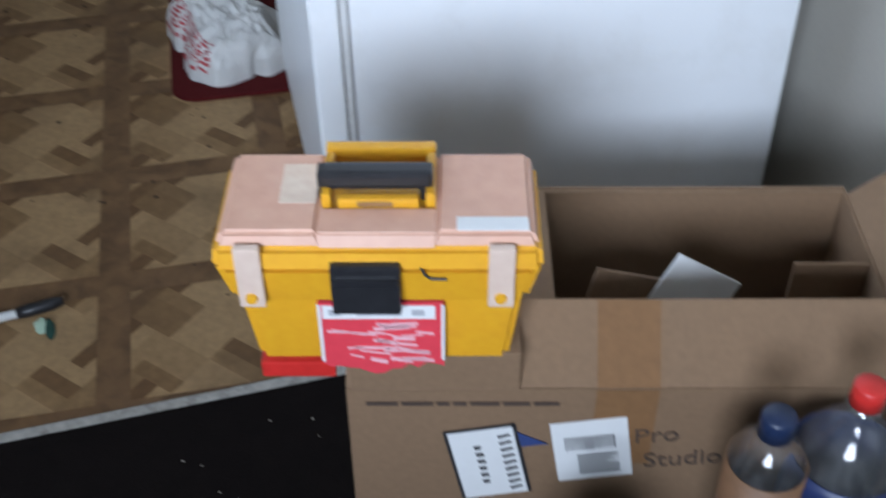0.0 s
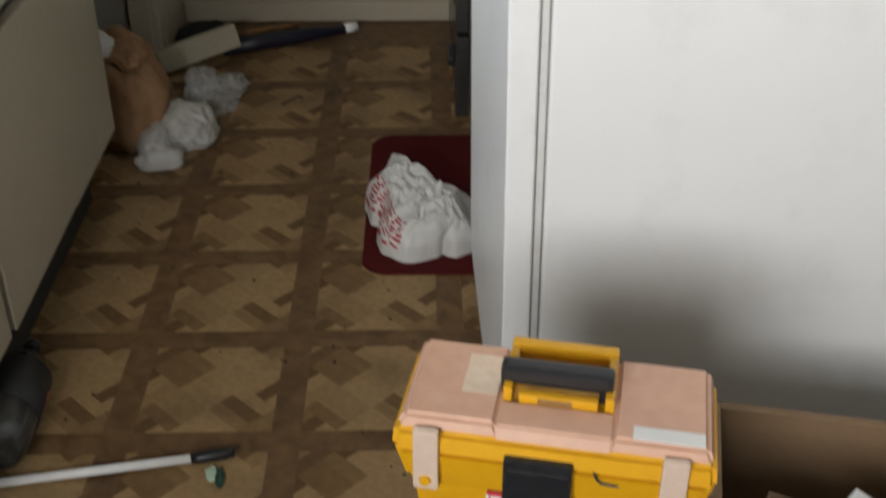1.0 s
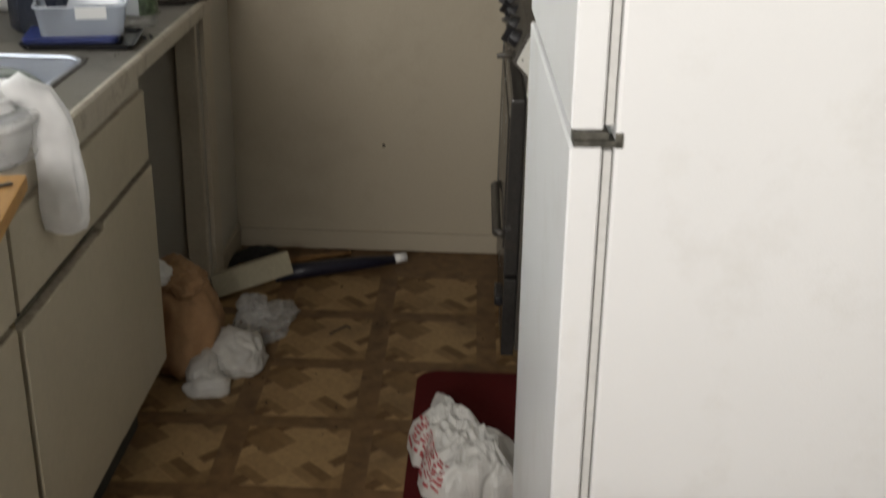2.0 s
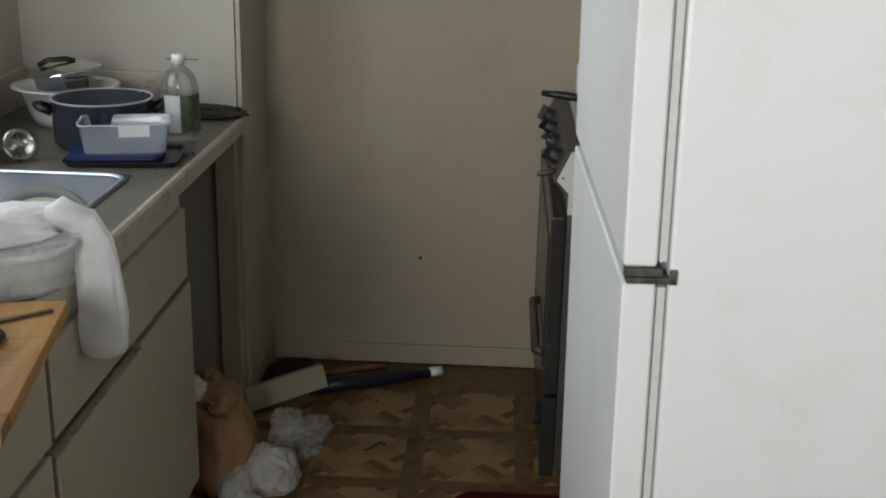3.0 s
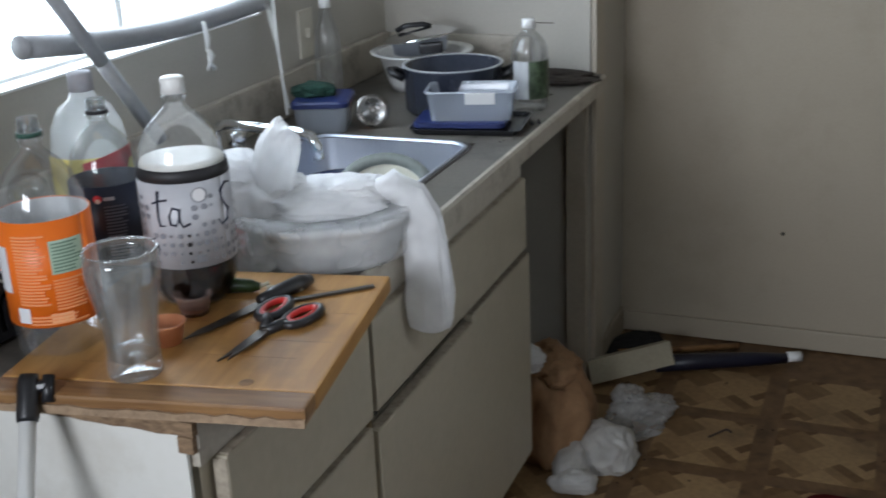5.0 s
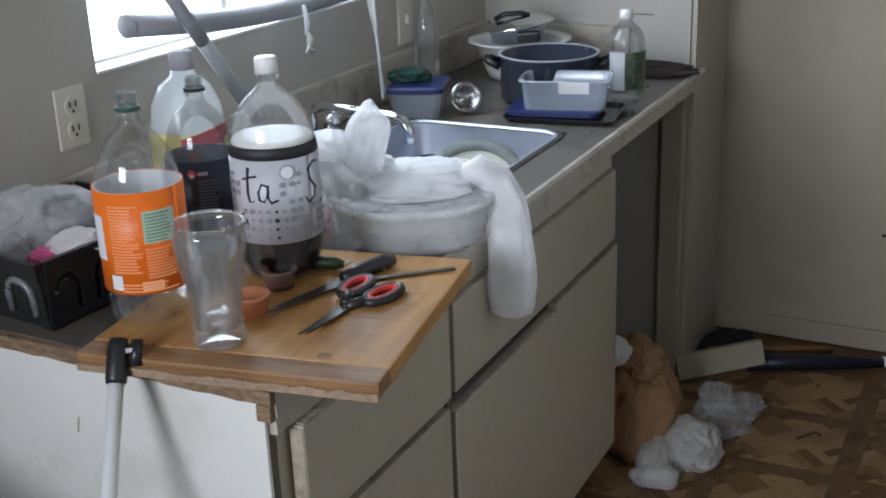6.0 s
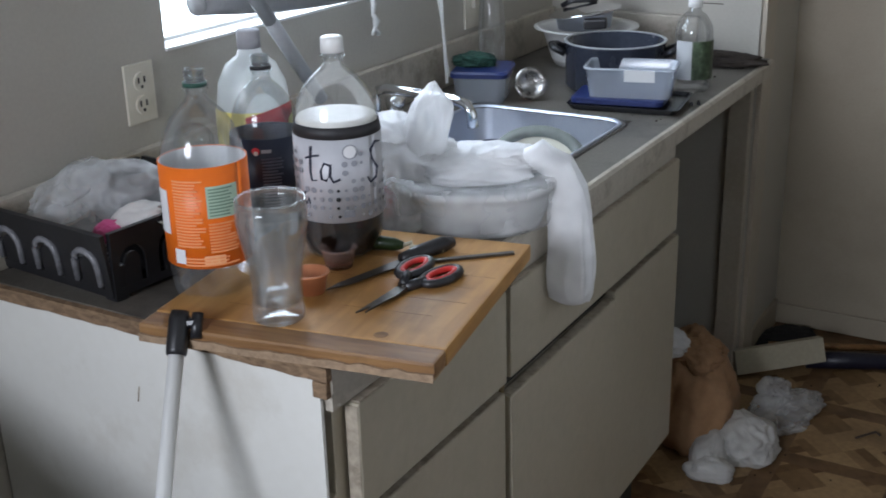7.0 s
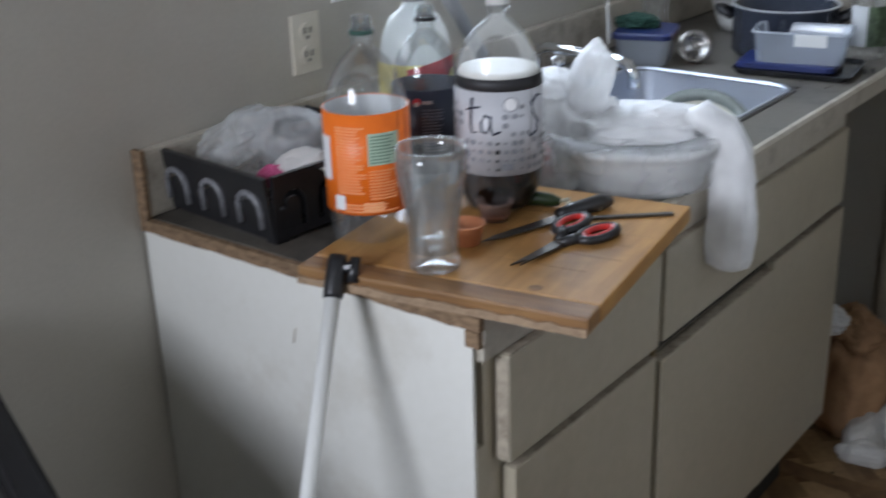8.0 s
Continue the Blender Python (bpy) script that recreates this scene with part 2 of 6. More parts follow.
STEEL = mat("sink_steel", (0.62, 0.66, 0.74), 0.48, 1.0, var=0.08, scale=10, fine=200, bump=0.04)
CHROME = mat("chrome", (0.75, 0.76, 0.78), 0.1, 1.0, var=0.05)
BLADE = mat("blade_steel", (0.13, 0.12, 0.11), 0.42, 1.0, var=0.2, scale=30)
BLACKP = mat("black_plastic", (0.014, 0.014, 0.016), 0.35, var=0.2, scale=20)
BLACKM = mat("black_satin", (0.02, 0.02, 0.022), 0.22, var=0.2, scale=12)
OVEN = mat("oven_dark_glass", (0.03, 0.028, 0.026), 0.25, var=0.3, scale=8, stain=((0.055, 0.045, 0.035), 9, 0.7))
STOVEW = mat("stove_enamel", (0.58, 0.57, 0.53), 0.35, var=0.1, scale=7, stain=((0.26, 0.19, 0.11), 9, 0.7))
GREASE = mat("greasy_control_panel", (0.055, 0.048, 0.04), 0.45, 0.0, var=0.4, scale=18, stain=((0.05, 0.04, 0.03), 20, 0.8))
YEL = mat("yellow_plastic", (0.66, 0.33, 0.012), 0.38, var=0.08, scale=8, stain=((0.5, 0.22, 0.02), 12, 0.35))
LIDP = mat("frosted_peach_lid", (0.58, 0.335, 0.235), 0.4, var=0.1, scale=9, fine=60, stain=((0.62, 0.45, 0.35), 5, 0.4))
LIDW = mat("cloudy_clip_plastic", (0.60, 0.46, 0.37), 0.3, var=0.08)
REDP = mat("red_plastic", (0.52, 0.025, 0.02), 0.4, var=0.15)
CARD = mat("brown_cardboard", (0.19, 0.117, 0.064), 0.85, var=0.1, scale=5, fine=120, bump=0.1, stain=((0.19, 0.115, 0.062), 4, 0.4))
CARDD = mat("cardboard_inside", (0.19, 0.12, 0.07), 0.9, var=0.12, scale=6)
TAPE = mat("packing_tape", (0.19, 0.10, 0.042), 0.75, var=0.12, spec=0.25)
PAPER = mat("white_paper", (0.66, 0.66, 0.65), 0.7, var=0.05)
INK = mat("black_ink", (0.02, 0.02, 0.022), 0.6, var=0.1)
INKB = mat("blue_ink", (0.03, 0.05, 0.16), 0.6, var=0.1)
INKBR = mat("brown_box_ink", (0.055, 0.035, 0.025), 0.8, var=0.2)
GREYINK = mat("grey_ink", (0.36, 0.36, 0.38), 0.6, var=0.1)
MATRED = mat("maroon_mat_pile", (0.075, 0.009, 0.009), 0.95, var=0.25, scale=14, fine=350, bump=0.9, spec=0.1)
WHITEP = mat("white_plastic", (0.78, 0.78, 0.76), 0.4, var=0.05)
BAGPAPER = mat("brown_paper_bag", (0.32, 0.18, 0.088), 0.8, var=0.15, scale=9, fine=50, bump=0.3)
CREAMB = mat("cream_painted_board", (0.40, 0.36, 0.26), 0.6, var=0.1, scale=9, stain=((0.3, 0.25, 0.17), 10, 0.6))
NAVY = mat("navy_tube", (0.010, 0.010, 0.022), 0.4, var=0.2)
POTM = mat("dark_blue_enamel", (0.030, 0.035, 0.050), 0.25, var=0.15, scale=12)
BLUEP = mat("blue_plastic", (0.014, 0.024, 0.10), 0.35, var=0.1)
GREENC = mat("dark_green_cloth", (0.015, 0.055, 0.04), 0.9, var=0.3, scale=30, bump=0.5)
GREENL = mat("green_leaf_label", (0.05, 0.075, 0.04), 0.4, var=0.7, scale=35, stain=((0.25, 0.30, 0.22), 40, 0.7))
BOWLP = clear_mat("milky_bowl_plastic", (0.88, 0.89, 0.89), 0.2, 0.6, (0.78, 0.78, 0.77))
PEPPER = mat("green_pepper_skin", (0.02, 0.04, 0.012), 0.3, var=0.3, scale=30)
ORANGEP = mat("orange_label", (0.85, 0.17, 0.012), 0.4, var=0.05)
ORSAUCE = mat("orange_sauce", (0.50, 0.13, 0.03), 0.35, var=0.2, scale=30)
NAVYL = mat("navy_label", (0.012, 0.016, 0.035), 0.4, var=0.1)
LABW = mat("white_label", (0.74, 0.74, 0.75), 0.4, var=0.03)
COLA = mat("cola_liquid", (0.006, 0.003, 0.002), 0.3, var=0.1, spec=0.15)
FOAM = mat("cola_foam", (0.78, 0.75, 0.70), 0.6, var=0.1, scale=40)
MILK = clear_mat("milky_jug_plastic", (0.86, 0.92, 0.94), 0.2, 0.55, (0.96, 0.95, 0.93), 0.0, True)
YELLAB = mat("yellow_label", (0.78, 0.66, 0.20), 0.45, var=0.1)
REDLAB = mat("red_label", (0.62, 0.05, 0.07), 0.4, var=0.1)
GREENLAB = mat("pale_green_label", (0.42, 0.55, 0.42), 0.5, var=0.1)
PET = clear_mat("clear_bottle_plastic", (0.96, 0.97, 0.97), 0.10, 0.03, (0.72, 0.74, 0.75), 0.05)
GLASS = clear_mat("drinking_glass", (0.95, 0.96, 0.95), 0.04, 0.025)
TUMBLER = clear_mat("smeared_tumbler_glass", (0.93, 0.94, 0.94), 0.05, 0.07, (0.62, 0.63, 0.62), 0.16)
TUBP = clear_mat("cloudy_tub_plastic", (0.88, 0.91, 0.95), 0.2, 0.38, (0.60, 0.64, 0.70))
FILM = film_mat("white_bag_film", (0.93, 0.93, 0.93), 0.24)
FILMT = film_mat("thin_bag_film", (0.88, 0.89, 0.89), 0.68)
FILMD = film_mat("thick_white_bag", (0.80, 0.79, 0.76), 0.02)
PLATE = mat("cream_plate_glaze", (0.66, 0.63, 0.52), 0.2, var=0.06)
PLATER = mat("grey_plate_rim", (0.24, 0.26, 0.24), 0.2, var=0.1)
BLIND = mat("grey_blind_rail", (0.34, 0.35, 0.36), 0.4, var=0.08)
CORD = mat("white_cord", (0.72, 0.72, 0.70), 0.8, var=0.1)
OUTL = mat("ivory_outlet_plastic", (0.66, 0.62, 0.52), 0.35, var=0.05)
BRASS = mat("tarnished_brass", (0.25, 0.19, 0.10), 0.4, 0.8, var=0.3, scale=40)
SKYGLOW = glow_mat("overcast_daylight", (0.80, 0.91, 1.0), 11)


# ---- building helpers ----
def thing(name, loc=(0, 0, 0), rz=0.0, label="", category="", group="", kind="", rx=0.0, ry=0.0):
    ob = new(name)
    ob.empty_display_size = 0.05
    ob.matrix_basis = pose(*loc, rx, ry, rz)
    return tagged(ob, label, category, group, kind)


def part(name, bm, material, parent, label="", smooth=False):
    """Links a bmesh as one mesh object under a thing or a part, in the thing's own coordinates."""
    me = bpy.data.meshes.new(name)
    bmesh.ops.recalc_face_normals(bm, faces=bm.faces)
    bm.to_mesh(me)
    bm.free()
    me.materials.append(material)
    if smooth:
        me.polygons.foreach_set("use_smooth", [True] * len(me.polygons))
    ob = new(name, me)
    ob.parent = parent
    return tagged(ob, label)


def solid(name, bm, material, label="", category="", kind="", group="", smooth=False):
    """A top-level thing or piece of the setting that is one mesh, in world coordinates."""
    return tagged(part(name, bm, material, None, label, smooth), "", category, group, kind)


def box(x0, x1, y0, y1, z0, z1, bevel=0.0, bm=None, seg=2):
    own = bmesh.new()
    bmesh.ops.create_cube(own, size=1, matrix=Matrix.LocRotScale(((x0 + x1) / 2, (y0 + y1) / 2, (z0 + z1) / 2), None, (x1 - x0, y1 - y0, z1 - z0)))
    if bevel:
        bmesh.ops.bevel(own, geom=own.edges[:], offset=bevel, segments=seg, affect="EDGES", profile=0.7)
    return merge(own, bm)


def merge(own, bm, m=None):
    if m is not None:
        own.transform(m)
    if bm is None:
        return own
    me = bpy.data.meshes.new("tmp")
    own.to_mesh(me)
    own.free()
    bm.from_mesh(me)
    bpy.data.meshes.remove(me)
    return bm


def lathe(profile, seg=32, bm=None, m=None, wave=None):
    """A turned shape from (radius, height) pairs; wave(angle, height) may press the wall in or out."""
    own = bmesh.new()
    rings = []
    for r, z in profile:
        if r < 1e-5:
            rings.append([own.verts.new((0, 0, z))])
            continue
        ring = []
        for i in range(seg):
            a = 2 * math.pi * i / seg
            k = r * (wave(a, z) if wave else 1)
            ring.append(own.verts.new((k * math.cos(a), k * math.sin(a), z)))
        rings.append(ring)
    for a, b in zip(rings, rings[1:]):
        for i in range(seg):
            j = (i + 1) % seg
            if len(a) == 1 and len(b) == 1:
                break
            if len(a) == 1:
                own.faces.new((a[0], b[i], b[j]))
            elif len(b) == 1:
                own.faces.new((a[i], a[j], b[0]))
            else:
                own.faces.new((a[i], a[j], b[j], b[i]))
    return merge(own, bm, m)


def tube(pts, r, seg=8, bm=None, caps=True, taper=None):
    own = bmesh.new()
    pts = [Vector(p) for p in pts]
    rings, up = [], Vector((0, 0, 1))
    for i, p in enumerate(pts):
        d = (pts[min(i + 1, len(pts) - 1)] - pts[max(i - 1, 0)]).normalized()
        side = d.cross(up if abs(d.z) < 0.95 else Vector((1, 0, 0))).normalized()
        over = side.cross(d)
        rr = r * (taper[i] if taper else 1)
        rings.append([own.verts.new(p + rr * (math.cos(t) * side + math.sin(t) * over)) for t in (2 * math.pi * k / seg for k in range(seg))])
    for a, b in zip(rings, rings[1:]):
        for i in range(seg):
            own.faces.new((a[i], a[(i + 1) % seg], b[(i + 1) % seg], b[i]))
    if caps:
        own.faces.new(rings[0])
        own.faces.new(rings[-1])
    return merge(own, bm)


def prism(poly, z0, z1, bm=None, m=None, bevel=0.0):
    own = bmesh.new()
    low, high = [own.verts.new((x, y, z0)) for x, y in poly], [own.verts.new((x, y, z1)) for x, y in poly]
    own.faces.new(low[::-1])
    own.faces.new(high)
    k = len(poly)
    for i in range(k):
        own.faces.new((low[i], low[(i + 1) % k], high[(i + 1) % k], high[i]))
    if bevel:
        bmesh.ops.bevel(own, geom=own.edges[:], offset=bevel, segments=2, affect="EDGES")
    return merge(own, bm, m)


def rounded(w, d, r, k=6):
    """Corner points of a rounded rectangle about the origin."""
    out = []
    for cx, cy, a0 in ((w / 2 - r, d / 2 - r, 0), (-w / 2 + r, d / 2 - r, 90), (-w / 2 + r, -d / 2 + r, 180), (w / 2 - r, -d / 2 + r, 270)):
        for i in range(k + 1):
            a = radians(a0 + 90 * i / k)
            out.append((cx + r * math.cos(a), cy + r * math.sin(a)))
    return out


def shell(w, d, r, levels, bm=None, m=None, k=5, closed=True):
    """A rounded rectangular tub wall: levels of (width factor, height), joined one to the next."""
    own = bmesh.new()
    rings = [[own.verts.new((x * f, y * f, z)) for x, y in rounded(w, d, r, k)] for f, z in levels]
    for a, b in zip(rings, rings[1:]):
        for i in range(len(a)):
            j = (i + 1) % len(a)
            own.faces.new((a[i], a[j], b[j], b[i]))
    if closed:
        own.faces.new(rings[0])
        own.faces.new(rings[-1])
    return merge(own, bm, m)


def crumple(rx, ry, rz, seed, folds=0.16, pull=None, bm=None, m=None, flat=True, seg=72, rings=44, fine=1.0):
    """A crumpled bag: a closed skin with soft bulges and sharp creases, flat below. pull(direction) stretches it."""
    own = bmesh.new()
    bmesh.ops.create_uvsphere(own, u_segments=seg, v_segments=rings, radius=1)
    shift = Vector((seed * 3.7, seed * 1.3, seed * 2.1))
    for v in own.verts:
        d = v.co.normalized()
        soft = noise.noise(d * 1.6 + shift) * 1.3
        crease = 1 - abs(noise.noise(d * 3.3 + shift * 2)) * 2
        crease2 = 1 - abs(noise.noise(d * 7.5 + shift * 3)) * 2
        crease3 = 1 - abs(noise.noise(Vector((d.x * 14, d.y * 14, d.z * 5)) + shift)) * 2
        k = 1 + folds * (soft + 0.55 * crease + fine * (0.32 * crease2 + 0.13 * crease3))
        if pull:
            k *= pull(d)
        c = Vector((d.x * rx, d.y * ry, d.z * rz)) * k
        if flat and c.z < -0.55 * rz:
            c.z = -0.55 * rz + 0.05 * (c.z + 0.55 * rz)
        v.co = c
    return merge(own, bm, m)


def pillow(outline, height, seed, rough=0.25, n=96, rings=22, band=None, lift=0.0):
    """A crumpled thing that lies on a surface: the outline (x, y pairs) filled with a creased skin.
    band (from, to, inner, outer) keeps only a part of the skin, lifted off it, for a print."""
    own = bmesh.new()
    k = len(outline)
    cx, cy = sum(p[0] for p in outline) / k, sum(p[1] for p in outline) / k

    def rim(s):
        i, f = int(s * k) % k, s * k % 1
        p0, p1, p2, p3 = (outline[(i + d) % k] for d in (-1, 0, 1, 2))
        return [0.5 * (2 * p1[c] + (p2[c] - p0[c]) * f + (2 * p0[c] - 5 * p1[c] + 4 * p2[c] - p3[c]) * f * f + (3 * p1[c] - p0[c] - 3 * p2[c] + p3[c]) * f ** 3) for c in (0, 1)]

    def point(s, f):
        rx, ry = rim(s)
        p = Vector((cx + (rx - cx) * f, cy + (ry - cy) * f, 0))
        q = p * 9 + Vector((seed * 1.7, seed * 0.9, seed * 0.3))
        crease = 1 - 2 * abs(noise.noise(q))
        fine = 1 - 2 * abs(noise.noise(q * 2.7)) + 0.5 * (1 - 2 * abs(noise.noise(q * 6.3)))
        body = max(0.0, 1 - f ** 3.2) ** 0.5
        z = height * body * (1 + rough * (noise.noise(q * 0.6) * 1.6 + 0.9 * crease + 0.6 * fine))
        wob = rough * 0.11 * f
        return p + Vector((wob * noise.noise(q * 2), wob * noise.noise(q * 2 + Vector((9, 0, 0))), max(0.0, z) + lift))

    s0, s1, f0, f1 = band or (0, 1, 0.04, 1)
    rows = [[own.verts.new(point(s0 + (s1 - s0) * i / n, f0 + (f1 - f0) * j / rings)) for i in range(n + (1 if band else 0))] for j in range(rings + 1)]
    for a, b in zip(rows, rows[1:]):
        for i in range(n):
            if band and i + 1 > n:
                continue
            j = i + 1 if band else (i + 1) % n
            own.faces.new((a[i], a[j], b[j], b[i]))
    if not band:
        own.faces.new(rows[0])
        own.faces.new(rows[-1])
    return own


def text_mesh(words, size, depth=0.0004):
    cu = bpy.data.curves.new("words", "FONT")
    cu.body, cu.size, cu.extrude, cu.resolution_u = words, size, depth, 3
    ob = bpy.data.objects.new("words", cu)
    scene.collection.objects.link(ob)
    me = bpy.data.meshes.new_from_object(ob)
    bm = bmesh.new()
    bm.from_mesh(me)
    bpy.data.objects.remove(ob)
    bpy.data.curves.remove(cu)
    bpy.data.meshes.remove(me)
    return bm


def patch(r, a0, a1, z0, z1, bm=None, proud=0.0012, k=None):
    """A thin curved piece on an upright cylinder of radius r, from angle a0 to a1 (degrees)."""
    own = bmesh.new()
    k = k or max(2, int(abs(a1 - a0) / 8))
    cols = []
    for i in range(k + 1):
        a = radians(a0 + (a1 - a0) * i / k)
        c, s = math.cos(a), math.sin(a)
        cols.append([own.verts.new((q * c, q * s, z)) for q, z in ((r, z0), (r + proud, z0), (r + proud, z1), (r, z1))])
    for a, b in zip(cols, cols[1:]):
        for i in range(4):
            own.faces.new((a[i], a[(i + 1) % 4], b[(i + 1) % 4], b[i]))
    own.faces.new(cols[0])
    own.faces.new(cols[-1])
    return merge(own, bm)


def disc_on(r, ang, z, rad, bm=None, proud=0.0016, k=12):
    """A round dot on an upright cylinder."""
    own = bmesh.new()
    pts = []
    for i in range(k):
        t = 2 * math.pi * i / k
        a = radians(ang) + rad * math.cos(t) / r
        pts.append(own.verts.new(((r + proud) * math.cos(a), (r + proud) * math.sin(a), z + rad * math.sin(t))))
    own.faces.new(pts)
    return merge(own, bm)


# ---- the setting ----
WX, PY, BY, RX, CT = -1.42, 3.28, 3.685, 0.86, 0.914      # left wall, partition, back wall, right wall, worktop
FLOOR_Y = 1.29

bm = box(WX - 0.12, WX, -1.3, 1.73, 0, 2.44)
box(WX - 0.12, WX, 1.73, 2.60, 0, 1.165, bm=bm)
box(WX - 0.12, WX, 1.73, 2.60, 2.03, 2.44, bm=bm)
box(WX - 0.12, WX, 2.60, 3.8, 0, 2.44, bm=bm)
solid("wall_west", bm, WALLW, "off-white painted kitchen wall with a window above the sink", "wall", "structure")
solid("wall_partition", box(WX, -0.83, PY, BY + 0.12, 0, 2.44), WALLW, "white painted stub wall at the end of the worktop", "wall", "structure")
solid("wall_north", box(-0.83, RX + 0.12, BY, BY + 0.12, 0, 2.44), WALL, "cream painted back wall of the kitchen, scuffed", "wall", "structure")
solid("wall_east", box(RX, RX + 0.12, -1.3, BY, 0, 2.44), WALLW, "pale painted wall beside the fridge", "wall", "structure")
bm = box(WX, -1.32, -1.42, -1.3, 0, 2.44)
box(-0.32, RX + 0.12, -1.42, -1.3, 0, 2.44, bm=bm)
box(-1.32, -0.32, -1.42, -1.3, 0, 1.33, bm=bm)
box(-1.32, -0.32, -1.42, -1.3, 2.23, 2.44, bm=bm)
solid("wall_south", bm, WALLW, "living room wall with a wide window", "wall", "structure")
solid("ceiling", box(WX - 0.12, RX + 0.12, -1.42, BY + 0.12, 2.44, 2.54), CEIL, "plain white ceiling", "ceiling", "structure")
solid("baseboard", box(-0.828, RX - 0.002, BY - 0.014, BY - 0.001, 0.004, 0.068, 0.004), WALL, "dirty cream baseboard along the back wall", "baseboard", "structure")
solid("trim", box(-0.829, -0.815, PY + 0.006, PY + 0.1, 0.0, 2.44, 0.003), TRIM, "cream upright trim at the corner of the stub wall", "trim", "structure")
solid("trim", box(-0.89, -0.832, PY - 0.032, PY - 0.002, 0.0, CT - 0.045, 0.004), TRIM, "cream upright support under the worktop end", "trim", "structure")
solid("baseboard", box(-0.831, -0.818, PY + 0.105, BY - 0.015, 0.0, 0.085, 0.004), WALL, "cream baseboard on the stub wall", "baseboard", "structure")

FLOOR = solid("floor", box(WX - 0.12, RX + 0.12, FLOOR_Y, BY + 0.1, -0.06, 0.0), BAND, "worn brown vinyl floor printed with parquet squares", "floor", "structure")
solid("ground", prism([(WX - 0.12, -1.42), (RX + 0.12, -1.42), (RX + 0.12, 1.425), (WX - 0.12, 1.277)], -0.06, 0.003), CARPET, "near black carpet of the living room", "carpet", "structure")
bm = bmesh.new()
rng = random.Random(5)
prism([(-1.41, -0.010), (0.84, -0.010), (0.84, 0.009), (-1.41, 0.009)], -0.01, 0.004, bm, pose(0, 1.374, 0, 0, 0, 3.6))
solid("threshold_strip", bm, ALU, "grimy pale metal strip between carpet and vinyl", "threshold", "structure")

# mark and hole on the back wall
solid("wall_hole", lathe([(0.0, 0), (0.006, 0), (0.004, 0.0015), (0.0, 0.0015)], 10, None, pose(-0.344, BY - 0.0002, 0.366, 90)), GAPSHADE, "small dark hole in the back wall", "hole", "structure")

solid("wall_scratch", box(-1.02, -0.93, PY - 0.0006, PY - 0.0001, 1.045, 1.0475), INKBR, "thin dark scratch on the stub wall", "scratch", "structure")
for x, y in ((-0.818, 2.712), (-0.806, 2.724)):
    sc_ = thing("screw", (x, y, CT + 0.004), 30, "small dark screw on the worktop", "screw", "screws", rx=90)
    part("shank", lathe([(0, 0), (0.004, 0), (0.004, 0.003), (0.002, 0.004), (0.002, 0.014), (0, 0.015)], 8), INK, sc_)

# window over the sink: frame, panes and bright day behind
win = thing("window_1", (WX - 0.07, 2.165, 1.165), label="window over the sink, blown out by daylight", category="window", kind="structure")
bm = box(-0.02, 0.02, -0.434, 0.434, 0.0005, 0.012, 0.003)
box(-0.02, 0.02, -0.434, 0.434, 0.845, 0.863, 0.003, bm)
box(-0.02, 0.02, -0.434, -0.420, 0.012, 0.845, 0.003, bm)
box(-0.02, 0.02, 0.420, 0.434, 0.012, 0.845, 0.003, bm)
part("window_frame", bm, WHITEP, win)
for y0, y1 in ((-0.420, -0.01), (0.01, 0.420)):
    pane = part("pane", box(-0.003, 0.003, y0, y1, 0.012, 0.845), GLASS, win)
    pane.visible_shadow = False
part("mullion", box(-0.015, 0.015, -0.01, 0.01, 0.012, 0.845, 0.003), WHITEP, win)
part("window_sill", box(0.021, 0.074, -0.434, 0.434, 0.0005, 0.006, 0.002), WHITEP, win, "white painted sill")
back = solid("backdrop", box(-2.2, -2.19, 0.2, 4.6, 0.2, 3.6), SKYGLOW, "bright overcast sky outside", "sky", "structure")

# blind that hangs askew in front of the window
blind = thing("window_blind", (0, 0, 0), label="collapsed grey blind rail hanging askew with loose cords", category="blind")
rail = [(-1.37 - 0.010 * math.sin(math.pi * k / 10), 1.762 + 0.078 * k, 1.243 - 0.0036 * k - 0.022 * math.sin(math.pi * k / 10)) for k in range(11)]
part("bottom_rail", tube(rail, 0.0195, 14), BLIND, blind, "grey rounded rail", True)
for k in (0, 10):
    e = Vector(rail[k])
    part("rail_cap", tube([e + Vector((0, -0.003, 0)), e + Vector((0, 0.003, 0))], 0.0202, 14), BLIND, blind, "dull rail end cap", True)
own = bmesh.new()
bar = [Vector((-1.338, 1.782, 1.356)), Vector((-1.326, 1.90, 1.195)), Vector((-1.314, 2.02, 1.03))]
for a, b in zip(bar, bar[1:]):
    tube([a, b], 0.0135, 8, own)
part("tilt_bar", own, BLIND, blind, "grey bar crossing the rail", True)
own = bmesh.new()
tape = []
for k in range(13):
    f = k / 12
    c = Vector((-1.352 + 0.025 * f, 2.517 + 0.012 * f + 0.003 * math.sin(6 * f), 1.205 - 0.235 * f))
    wd = 0.010 - 0.0072 * min(1, f * 1.15)
    tape.append([own.verts.new(c + Vector((0.002 * sx * math.sin(9 * f), wd * sx, 0))) for sx in (-1, -0.3, 0.4, 1)])
for a, b in zip(tape, tape[1:]):
    for i in range(3):
        own.faces.new((a[i], a[i + 1], b[i + 1], b[i]))
bmesh.ops.solidify(own, geom=own.faces[:], thickness=0.0012)
part("ladder_tape", own, CORD, blind, "slack white ladder tape", True)
